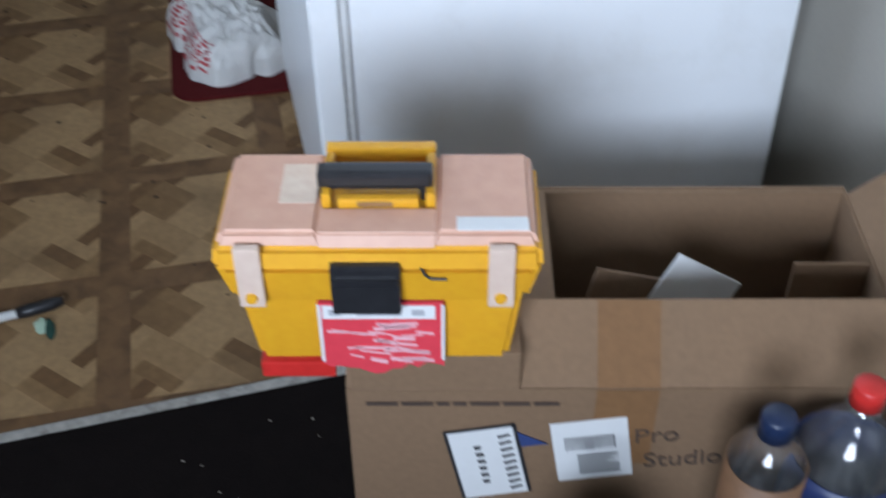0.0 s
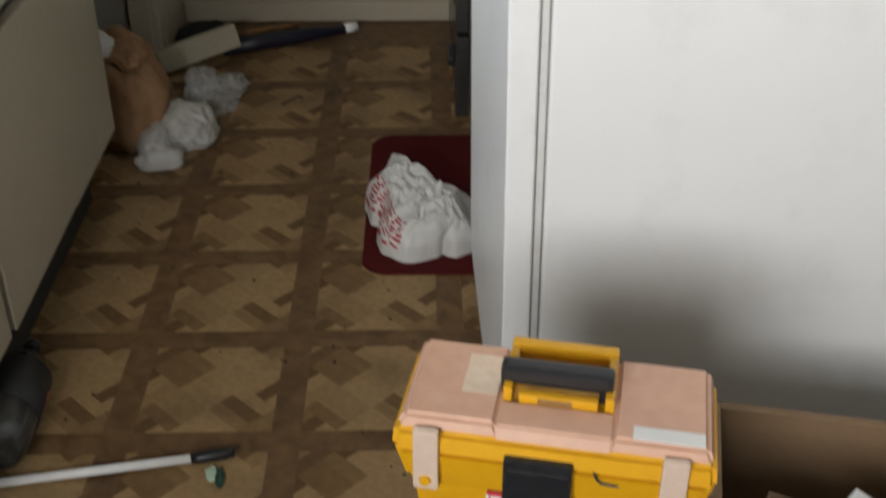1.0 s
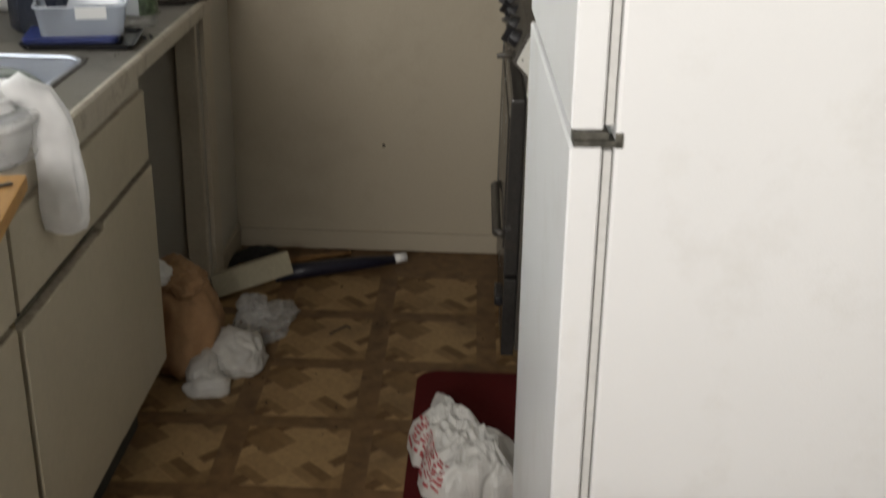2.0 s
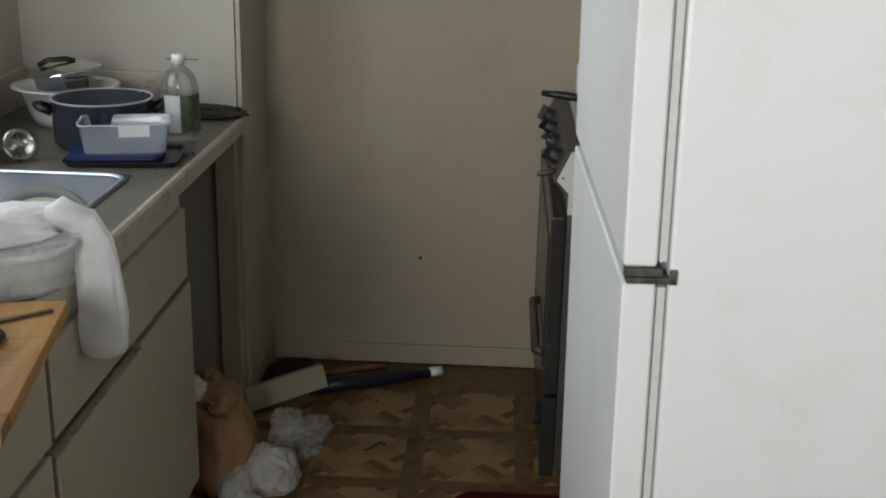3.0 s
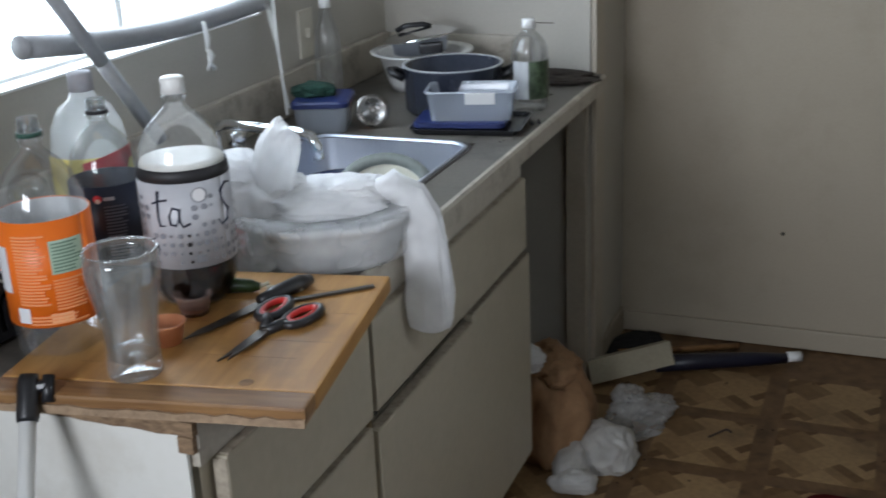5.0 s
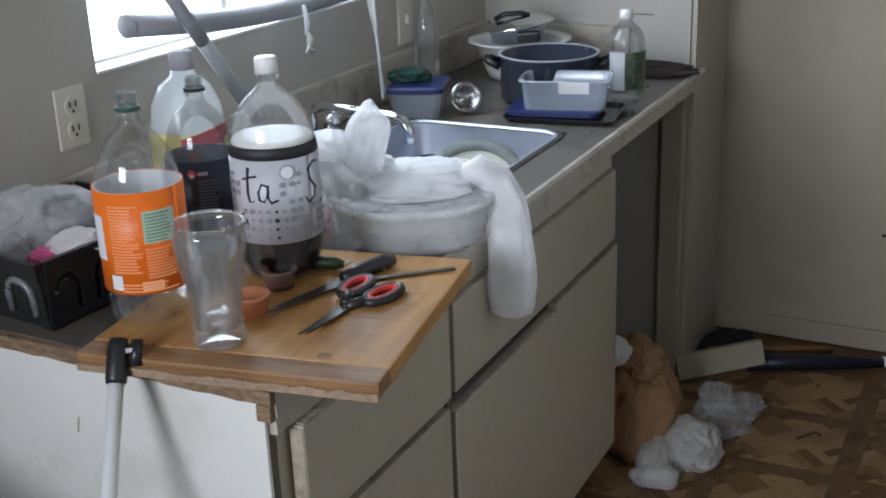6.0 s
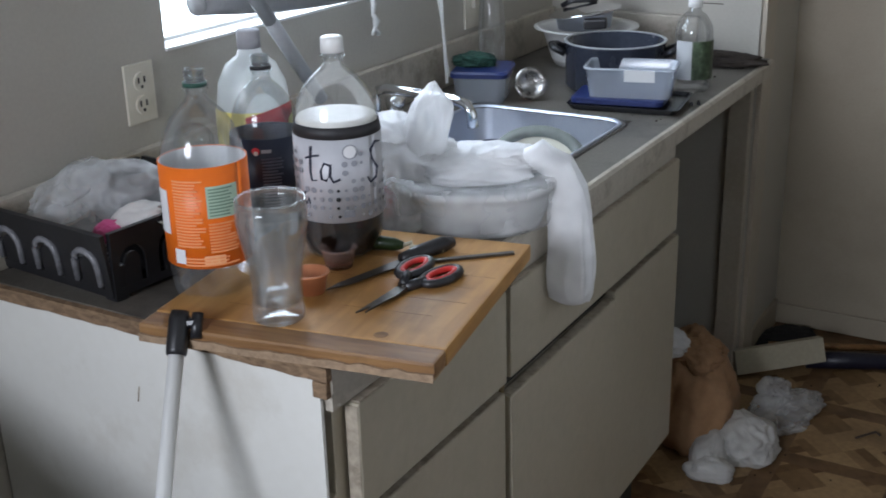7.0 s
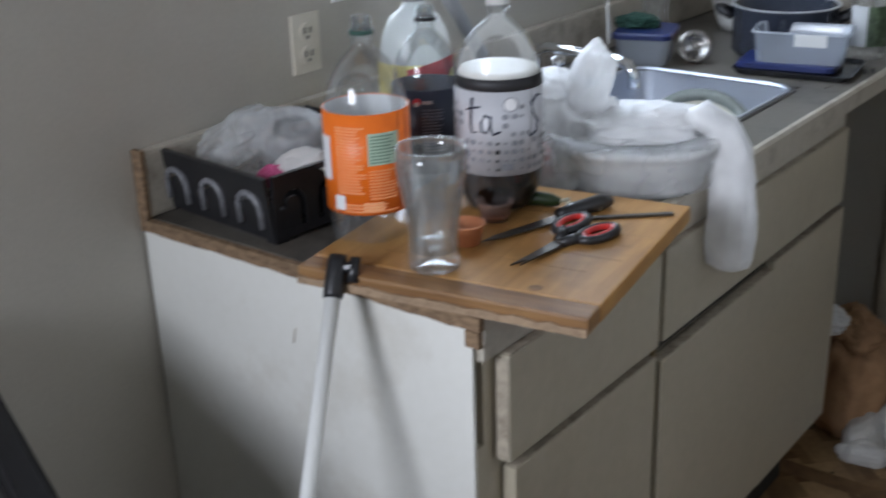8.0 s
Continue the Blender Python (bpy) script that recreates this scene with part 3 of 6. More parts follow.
for k, y in enumerate((2.508, 2.515)):
    part("cord", tube([(-1.335, y, 1.24), (-1.33, y - 0.002 * k, 1.10), (-1.318, y - 0.008, 0.962)], 0.0016, 6), CORD, blind, "white lift cord")
bm = tube([(-1.352, 2.262, 1.205), (-1.350, 2.268, 1.17), (-1.349, 2.262, 1.15)], 0.005, 6, taper=(0.7, 1.2, 0.7))
tube([(-1.349, 2.262, 1.15), (-1.348, 2.272, 1.135), (-1.348, 2.266, 1.122), (-1.348, 2.278, 1.108)], 0.006, 6, bm, taper=(0.8, 1.3, 0.7, 0.9))
tube([(-1.348, 2.266, 1.125), (-1.348, 2.254, 1.110)], 0.003, 6, bm)
part("tassel", bm, CORD, blind, "knotted white cord end", True)


def outlet(y, z):
    o = thing("wall_outlet", (WX + 0.001, y, z), label="ivory double power outlet on the wall", category="outlet")
    part("cover_plate", box(0, 0.005, -0.033, 0.033, -0.050, 0.050, 0.002), OUTL, o)
    for dz in (0.0195, -0.0195):
        bm = lathe([(0, 0), (0.0155, 0), (0.015, 0.0025), (0, 0.0025)], 20, None, pose(0.005, 0, dz, 90, 0, 90))
        s = part("socket", bm, OUTL, o)
        bm = box(0.0085, 0.0098, -0.008, -0.0055, dz - 0.002, dz + 0.008)
        box(0.0085, 0.0098, 0.0055, 0.008, dz - 0.002, dz + 0.008, bm=bm)
        box(0.0085, 0.0098, -0.002, 0.002, dz - 0.011, dz - 0.006, bm=bm)
        part("slot", bm, INK, s)
    return o


outlet(1.656, 1.110)
sw = thing("light_switch", (WX + 0.001, 2.80, 1.09), label="ivory wall switch beside the window", category="switch")
part("cover_plate", box(0, 0.006, -0.036, 0.036, -0.058, 0.058, 0.002), OUTL, sw)
part("toggle", box(0.006, 0.016, -0.005, 0.005, -0.010, 0.012, 0.002), OUTL, sw)

# ---- fridge ----
fr = thing("refrigerator", (0.062, 1.450, 0.0085), 1.3, "white top-freezer refrigerator with textured doors and a tarnished hinge", "refrigerator", ry=-0.7)
FW = 0.735
part("body", box(0.054, 0.71, 0.0, FW, 0.03, 1.62, 0.006), FRIDGE, fr)
for z0, z1, nm in ((0.075, 1.080, "fresh_food_door"), (1.100, 1.625, "freezer_door")):
    d = part(nm, box(0.0, 0.040, 0.0, FW, z0, z1, 0.007, seg=3), FRIDGE, fr)
    part("gasket", box(0.0425, 0.0515, 0.004, FW - 0.008, z0 + 0.006, z1 - 0.006), GASKET, d, "pale rubber door gasket")
    part("gasket_seam", box(0.0402, 0.0424, 0.008, FW - 0.010, z0 + 0.007, z1 - 0.007), SEAM, d, "dirty seam beside the gasket")
    part("gasket_seam", box(0.0516, 0.0538, 0.008, FW - 0.010, z0 + 0.007, z1 - 0.007), SEAM, d, "dirty seam beside the gasket")
bm = box(0.004, 0.062, -0.006, 0.03, 1.081, 1.0885, 0.001)
box(0.004, 0.046, -0.004, 0.03, 1.0895, 1.099, 0.001, bm)
lathe([(0, 0), (0.006, 0), (0.006, 0.02), (0, 0.02)], 10, bm, pose(0.014, 0.004, 1.080))
box(0.054, 0.063, -0.006, -0.0005, 1.080, 1.098, 0.001, bm)
part("hinge", bm, RUST, fr, "tarnished middle hinge")
part("toe_grille", box(0.02, 0.05, 0.01, FW - 0.01, 0.012, 0.068, 0.003), GASKET, fr)
for x, y in ((0.1, 0.05), (0.1, FW - 0.05), (0.62, 0.05), (0.62, FW - 0.05)):
    part("foot", lathe([(0, 0), (0.02, 0), (0.018, 0.042), (0, 0.042)], 12, None, pose(x, y, -0.0125 + x * math.tan(radians(-0.7)))), BLACKP, fr)

# ---- stove ----
st = thing("stove", (0.030, 2.82, 0.0), 0, "old greasy stove with a dark oven door and black knobs", "stove")
SW = 0.755
m_xz = Matrix(((1, 0, 0, 0), (0, 0, 1, 0), (0, 1, 0, 0), (0, 0, 0, 1)))
part("body", box(0.035, 0.64, 0.0, SW, 0.09, 0.895, 0.004), GREASE, st)
part("base_plinth", box(0.06, 0.62, 0.01, SW - 0.01, 0.0, 0.09), GAPSHADE, st)
od = part("oven_door", box(-0.002, 0.034, 0.012, SW - 0.012, 0.30, 0.765, 0.006), OVEN, st, "dark greasy oven door")
part("oven_window", box(-0.006, -0.001, 0.05, SW - 0.05, 0.36, 0.70, 0.002), OVEN, od, "dark glass oven front")
part("door_trim", box(-0.007, -0.001, SW - 0.020, SW - 0.008, 0.30, 0.765, 0.002), RUST, od, "worn brown metal edge")
part("door_handle", tube([(-0.004, 0.05, 0.40), (-0.022, 0.06, 0.40), (-0.022, 0.42, 0.40), (-0.004, 0.43, 0.40)], 0.012, 10), GREASE, od, "greasy bar along the door", True)
dr = part("bottom_drawer", box(0.0, 0.034, 0.008, SW - 0.008, 0.07, 0.29, 0.005), OVEN, st)
part("drawer_handle", box(-0.020, 0.0, 0.06, 0.16, 0.19, 0.215, 0.006), BLACKP, dr, "black drawer handle")
profile = [(-0.004, 0.858), (0.028, 0.928), (0.062, 0.931), (0.062, 0.776), (0.034, 0.776), (0.026, 0.828)]
part("control_panel", prism(profile, 0.004, SW, None, m_xz, 0.002), GREASE, st, "slanted greasy control panel")
cap_ = part("panel_end", prism([(x + 0.010 * (x < 0.03), z) for x, z in profile], -0.003, 0.0036, None, m_xz, 0.001), STOVEW, st, "chipped white enamel panel end")
for x, z in ((0.020, 0.866), (0.046, 0.915), (0.046, 0.80)):
    part("screw", lathe([(0, 0), (0.003, 0), (0.002, 0.0015), (0, 0.0015)], 8, None, pose(x, -0.003, z, 90)), RUST, cap_)
part("end_bracket", box(0.036, 0.060, -0.002, 0.010, 0.735, 0.772, 0.002), RUST, st, "rusty bracket under the panel")
for k in range(4):
    y = 0.10 + k * 0.165
    kb = part("knob", lathe([(0, 0), (0.023, 0), (0.0225, 0.008), (0.019, 0.020), (0.016, 0.024), (0, 0.025)], 18, None, pose(0.013, y, 0.893, 0, -65, 0)), BLACKP, st, "black burner knob")
    turn = pose(0.013, y, 0.893, 0, -65, 0) @ pose(0, 0, 0, 0, 0, (70, 20, 45, 100)[k])
    part("knob_grip", merge(box(-0.005, 0.005, -0.021, 0.021, 0.018, 0.040, 0.003), None, turn), BLACKP, kb, "knob grip")
part("latch_lever", tube([(0.012, 0.045, 0.872), (-0.018, 0.04, 0.868), (-0.040, 0.036, 0.864)], 0.008, 8, taper=(0.8, 1.1, 0.7)), GREASE, st, "greasy oven latch lever", True)
part("cooktop", box(0.0625, 0.64, 0.0, SW, 0.895, 0.929, 0.004), STOVEW, st, "stained enamel cooktop")
part("front_rim", box(0.066, 0.074, 0.004, SW - 0.004, 0.9292, 0.938, 0.002), STOVEW, st, "raised rim of the cooktop")
part("backguard", box(0.60, 0.64, 0.0, SW, 0.93, 1.10, 0.006), STOVEW, st)
for x, y in ((0.20, 0.2), (0.20, 0.56), (0.46, 0.2), (0.46, 0.56)):
    bm = lathe([(0.075, 0), (0.095, 0.0), (0.095, 0.008), (0.075, 0.008), (0.075, 0)], 24, None, pose(x, y, 0.932))
    for a in range(0, 180, 45):
        merge(box(-0.085, 0.085, -0.004, 0.004, 0.008, 0.016), bm, pose(x, y, 0.932, 0, 0, a))
    part("burner_grate", bm, BLACKP, st, "black burner grate")
pan = thing("frying_pan", (0.230, 3.22, 0.949), label="black frying pan on the stove, handle towards the aisle", category="pan")
part("pan_body", lathe([(0, 0), (0.10, 0), (0.125, 0.04), (0.121, 0.04), (0.097, 0.004), (0, 0.004)], 32), BLACKM, pan, smooth=True)
part("handle", tube([(-0.115, 0, 0.032), (-0.16, 0.01, 0.038), (-0.225, 0.02, 0.042)], 0.011, 8, taper=(0.8, 1.1, 0.7)), BLACKP, pan, "black pan handle", True)
jar = thing("spray_bottle", (0.145, 3.435, 0.931), label="clear bottle with a dark green cap on the stove", category="bottle")
part("bottle_body", lathe([(0, 0), (0.035, 0), (0.036, 0.12), (0.03, 0.16), (0.014, 0.185), (0.014, 0.20)], 20), PET, jar, smooth=True)
part("label_band", patch(0.0365, 0, 360, 0.03, 0.11), LABW, jar, "pale printed label")
part("cap", lathe([(0, 0.20), (0.02, 0.20), (0.019, 0.235), (0.012, 0.255), (0, 0.255)], 16), GREENC, jar, "dark green cap", True)

# ---- base cabinets and worktop ----
FX, BX = -0.800, -1.415          # face frame and back of the cabinets
def cabinet(name, y0, y1, label):
    c = thing(name, (0, 0, 0), label=label, category="cabinet")
    bm = box(BX, FX, y0, y0 + 0.016, 0.185, 0.72)
    box(BX, FX, y1 - 0.016, y1, 0.185, 0.72, bm=bm)
    box(BX, FX, y0 + 0.016, y1 - 0.016, 0.185, 0.2, bm=bm)
    box(BX, BX + 0.012, y0 + 0.016, y1 - 0.016, 0.2, CT - 0.042, bm=bm)
    box(FX - 0.018, FX, y0 + 0.016, y1 - 0.016, 0.2, CT - 0.042, bm=bm)
    part("carcass", bm, CAB, c)
    # the shade under the cabinet is put into the plinth's colour
    part("plinth", box(BX, FX - 0.055, y0 + 0.004, y1 - 0.004, 0.0, 0.185), GAPSHADE, c, "dark recessed toe kick")
    return c


def front(parent, name, y0, y1, z0, z1, tilt=0.0, out=0.0):
    """A slab front with worn edges, hung on the face frame."""
    bm = box(FX + 0.003 + out, FX + 0.024 + out, y0, y1, z0, z1, 0.003)
    if tilt:
        m = Matrix.Translation((FX, y0, z0)) @ pose(0, 0, 0, tilt) @ Matrix.Translation((-FX, -y0, -z0))
        bm.transform(m)
    f = part(name, bm, CAB, parent)
    bm = box(FX + 0.004 + out, FX + 0.0225 + out, y0 + 0.004, y1 - 0.004, z1 + 0.0004, z1 + 0.0020)
    if tilt:
        bm.transform(m)
    part("worn_edge", bm, CABEDGE, f, "worn dirty top edge")
    return f


c1 = cabinet("base_cabinet", 1.287, 1.738, "cream painted base cabinet with one drawer and one door")
part("end_panel", box(BX, FX + 0.001, 1.2805, 1.2865, 0.0, CT - 0.0215, 0.001), CABEND, c1, "white scuffed end panel")
part("scuff", merge(box(-0.0012, 0.0012, 1.2800, 1.2805, -0.012, 0.012), None, pose(-1.108, 0, 0.800, 0, 12, 0)), CABEDGE, c1, "faint scuff")
d1 = front(c1, "drawer_front", 1.325, 1.730, 0.690, 0.845, out=0.002)
part("drawer_side", box(FX - 0.2, FX + 0.003, 1.335, 1.35, 0.70, 0.835), RAW, d1)
part("worn_side", box(FX + 0.0055, FX + 0.0245, 1.3235, 1.3249, 0.694, 0.841), CABEDGE, d1, "bare worn edge")
front(c1, "door", 1.340, 1.728, 0.19, 0.672)
for z in (0.64, 0.25):
    part("hinge", lathe([(0, 0), (0.005, 0), (0.005, 0.04), (0, 0.04)], 8, None, pose(FX + 0.012, 1.7375, z)), BRASS, c1, "tarnished hinge")
c2 = cabinet("sink_cabinet", 1.740, 2.532, "cream painted sink cabinet with sagging doors")
front(c2, "false_drawer_front", 1.748, 2.528, 0.690, 0.845)
front(c2, "door", 1.748, 2.182, 0.19, 0.658, 0.4, 0.003)
front(c2, "door", 2.186, 2.545, 0.185, 0.672)
# added strip, its near-black standing for shade in the gap between fronts
part("gap_shadow_board", box(FX - 0.004, FX + 0.001, 1.75, 2.52, 0.66, 0.69), GAPSHADE, c2)
# cabinet cream instead of end white, so the bay's shade sits in the colour
part("side_panel", box(BX, FX - 0.002, 2.5325, 2.536, 0.186, CT - 0.042), CAB, c2, "side panel facing the open bay, darker cream for its shade")

wt = thing("worktop", (0, 0, 0), label="grimy beige laminate worktop with a raw near end", category="worktop")
SX0, SX1, SY0, SY1 = -1.265, -0.885, 1.93, 2.53      # sink hole
T0 = CT - 0.040
bm = box(WX + 0.001, SX0, 1.288, 3.278, T0, CT)
box(SX1, -0.797, 1.288, 3.278, T0, CT, bm=bm)
box(SX0, SX1, 1.288, SY0, T0, CT, bm=bm)
box(SX0, SX1, SY1, 3.278, T0, CT, bm=bm)
part("top", bm, LAM, wt)
edge = [(-0.797, CT), (-0.790, CT - 0.0015), (-0.785, CT - 0.007), (-0.785, T0 - 0.0), (-0.797, T0)]
part("front_edge", prism([(x, z) for x, z in edge], 1.288, 3.278, None, m_xz), LAMEDGE, wt, "pale rounded front edge")
q = random.Random(44)
xs = [WX + 0.001 + (0.634 / 40) * k for k in range(41)]
part("raw_end", prism([(x, CT - 0.0205 + q.uniform(-0.0012, 0.0012)) for x in xs] + [(x, CT - 0.001 + q.uniform(-0.0012, 0.0002)) for x in reversed(xs)], 1.277, 1.2875, None, m_xz), RAW, wt, "chipped raw particle board end")
part("raw_block", box(-0.808, -0.787, 1.2775, 1.2875, T0 - 0.004, CT - 0.022, 0.002), RAW, wt, "raw block under the front edge")
part("backsplash", box(WX + 0.001, WX + 0.021, 1.285, 3.256, CT + 0.001, CT + 0.105, 0.006), LAMEDGE, wt)
part("raw_splash_end", box(WX + 0.001, WX + 0.022, 1.276, 1.2845, CT + 0.0, CT + 0.107, 0.001), RAW, wt, "raw end of the backsplash")
part("end_splash", box(WX + 0.022, -0.99, 3.257, 3.278, CT + 0.001, CT + 0.10, 0.006), LAMEDGE, wt)
part("apron_rail", box(FX - 0.002, FX + 0.012, 1.29, 2.532, 0.848, T0 - 0.001), LAMEDGE, wt, "dirty rail under the worktop edge")

# ---- sink ----
sk = thing("sink", ((SX0 + SX1) / 2, (SY0 + SY1) / 2, CT), label="stainless steel kitchen sink with dishes in it", category="sink")
w, d = SX1 - SX0, SY1 - SY0
part("rim", shell(w + 0.014, d + 0.014, 0.06, ((1.0, 0.0006), (0.995, 0.0025), (0.965, 0.0028), (0.955, -0.004)), closed=False), mat("grimy_rim_seal", (0.05, 0.045, 0.04), 0.5, var=0.4, scale=30), sk, "dark grimy rim", True)
part("rim_edge", shell(w + 0.0, d + 0.0, 0.055, ((0.985, 0.0030), (0.975, 0.0052), (0.955, 0.0050), (0.948, 0.0005)), closed=False), STEEL, sk, "bright steel lip", True)
part("basin", shell(w - 0.01, d - 0.01, 0.05, ((1.0, 0.002), (0.985, -0.03), (0.95, -0.15), (0.86, -0.172), (0.02, -0.176)), closed=False), STEEL, sk, "steel basin", True)
fa = thing("faucet", (-1.335, 2.235, CT), label="low chrome faucet with a swivel spout", category="faucet")
part("base_plate", shell(0.055, 0.22, 0.02, ((1.0, 0.0005), (1.0, 0.012), (0.85, 0.02))), CHROME, fa, smooth=True)
part("spout", tube([(0, 0, 0.018), (0, 0, 0.07), (0.012, -0.002, 0.088), (0.035, -0.006, 0.094), (0.21, -0.035, 0.094), (0.238, -0.04, 0.088), (0.25, -0.042, 0.07), (0.252, -0.042, 0.045)], 0.011, 12), CHROME, fa, "chrome spout", True)
for dy in (-0.075, 0.075):
    part("handle", lathe([(0, 0.02), (0.012, 0.02), (0.02, 0.035), (0.022, 0.055), (0, 0.06)], 12, None, pose(0, dy, 0)), CHROME, fa, smooth=True)
lean = Matrix.Translation((-1.008, 2.325, 0.842)) @ Matrix.Rotation(radians(25.6), 4, "Z") @ Matrix.Rotation(radians(37), 4, "X")
pl = thing("dinner_plate", (0, 0, 0), 0, "cream plate with a grey rim leaning in the sink", "plate")
pl.matrix_basis = lean
part("plate_body", lathe([(0, 0), (0.066, 0), (0.100, 0.014), (0.103, 0.018), (0.097, 0.017), (0.064, 0.006), (0, 0.006)], 44), PLATE, pl, smooth=True)
part("rim_band", lathe([(0.082, 0.0100), (0.1045, 0.0190), (0.1045, 0.0220), (0.082, 0.0140), (0.082, 0.0100)], 44), PLATER, pl, "grey rim", True)
st2 = thing("stacked_bowl", (-0.985, 2.360, 0.7405), 0, "grey bowl under the plate in the sink", "bowl")
part("bowl_body", lathe([(0, 0), (0.036, 0), (0.056, 0.030), (0.062, 0.060), (0.059, 0.060), (0.052, 0.030), (0.034, 0.005), (0, 0.005)], 32), PLATER, st2, smooth=True)
bw = thing("blue_bowl", (-1.130, 2.350, 0.748), 0, "dark blue bowl in the sink", "bowl", rx=10)
part("bowl_body", lathe([(0, 0), (0.05, 0), (0.10, 0.06), (0.115, 0.10), (0.111, 0.10), (0.096, 0.06), (0.048, 0.006), (0, 0.006)], 32), mat("dark_blue_glaze", (0.012, 0.02, 0.06), 0.25), bw, smooth=True)

# ---- cutting board and what lies on it ----
cb = thing("cutting_board", (-0.883, 1.472, CT + 0.0008), 10.2, "scratched wooden cutting board overhanging the worktop edge", "cutting board")
part("board", box(-0.20, 0.20, -0.165, 0.205, 0.0, 0.024, 0.004), BOARD, cb)
part("front_strip", box(-0.20, 0.20, -0.2055, -0.1655, 0.003, 0.0235, 0.004), BOARDD, cb, "dark worn front strip")
part("lower_ply", box(-0.198, 0.198, -0.2005, -0.1655, -0.0006, 0.0025, 0.0004), PLY, cb, "pale splintered lower ply")
q = random.Random(9)
xs = [-0.199 + 0.398 * k / 26 for k in range(27)]
rag = [(x, 0.0105 + q.uniform(-0.0022, 0.0022)) for x in reversed(xs)]
part("front_edge", prism([(x, q.uniform(-0.0002, 0.0006)) for x in xs] + rag, -0.2092, -0.2058, None, m_xz), mat("splintered_pale_wood", (0.31, 0.215, 0.135), 0.85, var=0.3, scale=40, bump=0.6, stain=((0.16, 0.10, 0.06), 50, 0.7)), cb, "pale splintered edge")
for y, x0, x1 in ((0.02, -0.05, 0.17), (-0.08, 0.03, 0.15), (0.1, -0.1, 0.12), (0.062, 0.05, 0.19), (-0.03, 0.09, 0.18), (0.14, 0.0, 0.16), (-0.115, -0.12, -0.02)):
    part("knife_mark", box(x0, x1, y, y + 0.0007, 0.0238, 0.0243), BOARDD, cb, "dark knife mark")
part("knot_hole", lathe([(0, 0), (0.010, 0), (0.008, 0.0006), (0, 0.0006)], 12, None, pose(0.11, -0.15, 0.0238)), BOARDD, cb, "dark knot")
ZB = CT + 0.0255


def two_litre(loc, rz, label, h=0.318, r=0.056, cap=None, thread=None, group="soda bottles"):
    """A soda bottle: clear petaloid body, thread ring and, where it has one, a cap."""
    b = thing("soda_bottle", loc, rz, label, "bottle", group)
    k = h / 0.318
    wave = lambda a, z: 1 - (0.10 * max(0, math.cos(5 * a)) if z < 0.03 * k else 0)
    body = [(0.0, 0.008), (0.030, 0.0), (0.046, 0.004), (0.054, 0.028), (0.056, 0.05), (0.0555, 0.075), (0.0555, 0.165), (0.056, 0.18), (0.0556, 0.192), (0.0548, 0.204),
            (0.0530, 0.216), (0.0496, 0.229), (0.0432, 0.2445), (0.0335, 0.259), (0.0235, 0.269), (0.0165, 0.2755)]
    neck = [(0.0135, 0.280), (0.0135, 0.289), (0.0168, 0.290), (0.0168, 0.2925), (0.0128, 0.2935), (0.0128, 0.316), (0.0112, 0.316), (0.0112, 0.285)]
    prof = [(q * r / 0.056, z) for q, z in body] + neck
    part("bottle_body", lathe([(q, z * k) for q, z in prof], 40, wave=wave), PET, b, "clear plastic body", True)
    if cap:
        bm = lathe([(0, 0.318 * k), (0.0135, 0.318 * k), (0.0152, 0.316 * k), (0.0160, 0.296 * k), (0.0134, 0.296 * k)], 24, None, None, lambda a, z: 1 + 0.02 * math.cos(24 * a))
        part("cap", bm, cap, b, "", True)
    else:
        bm = bmesh.new()
        for i in range(3):
            lathe([(0.0129, 0.2995 * k + i * 0.005), (0.0148, 0.301 * k + i * 0.005), (0.0129, 0.3025 * k + i * 0.005)], 20, bm)
        part("thread", bm, PET, b, smooth=True)
        part("tamper_ring", lathe([(0.0130, 0.2935 * k), (0.0162, 0.2935 * k), (0.0158, 0.2990 * k), (0.0130, 0.2990 * k), (0.0130, 0.2935 * k)], 24), thread or BLACKP, b, "leftover cap ring", True)
    return b


def bars(parent, r, mat_, a0, a1, zs, h, seed, ragged=True):
    """Lines of small print as plain bars round a label."""
    q = random.Random(seed)
    for z in zs:
        end = a1 - (q.uniform(0, (a1 - a0) * 0.35) if ragged else 0)
        part("print_bar", patch(r, a0, end, z, z + h, proud=0.0009), mat_, parent)


# the labels are turned towards the aisle
A = -52
ob = two_litre((-1.045, 1.384, CT + 0.001), 0, "empty clear soda bottle with an orange label, uncapped", h=0.322, thread=mat("dark_green_ring", (0.02, 0.07, 0.05), 0.4))
lb = part("label_band", patch(0.0572, 0, 360, 0.066, 0.203, k=48), ORANGEP, ob, "orange paper label", True)
part("label_back", patch(0.0560, 0, 360, 0.067, 0.202, k=48, proud=0.0006), LABW, ob, "pale inner face of the label", True)
part("label_panel", patch(0.0588, A + 4, A + 46, 0.135, 0.178, proud=0.0008), GREENLAB, lb, "pale green data panel")
PALEOR = mat("pale_orange_ink", (0.88, 0.33, 0.13), 0.5)
bars(lb, 0.0588, PALEOR, A - 40, A + 1, [0.096 + 0.0042 * i for i in range(22)], 0.0021, 3)
bars(lb, 0.0588, PALEOR, A + 4, A + 44, [0.088 + 0.0042 * i for i in range(10)], 0.0021, 4)
bars(lb, 0.0588, PALEOR, A - 30, A + 44, [0.070 + 0.0045 * i for i in range(3)], 0.0022, 14)
bars(lb, 0.0596, mat("dull_green_ink", (0.17, 0.26, 0.19), 0.5), A + 7, A + 43, [0.138 + 0.0044 * i for i in range(9)], 0.0017, 6)
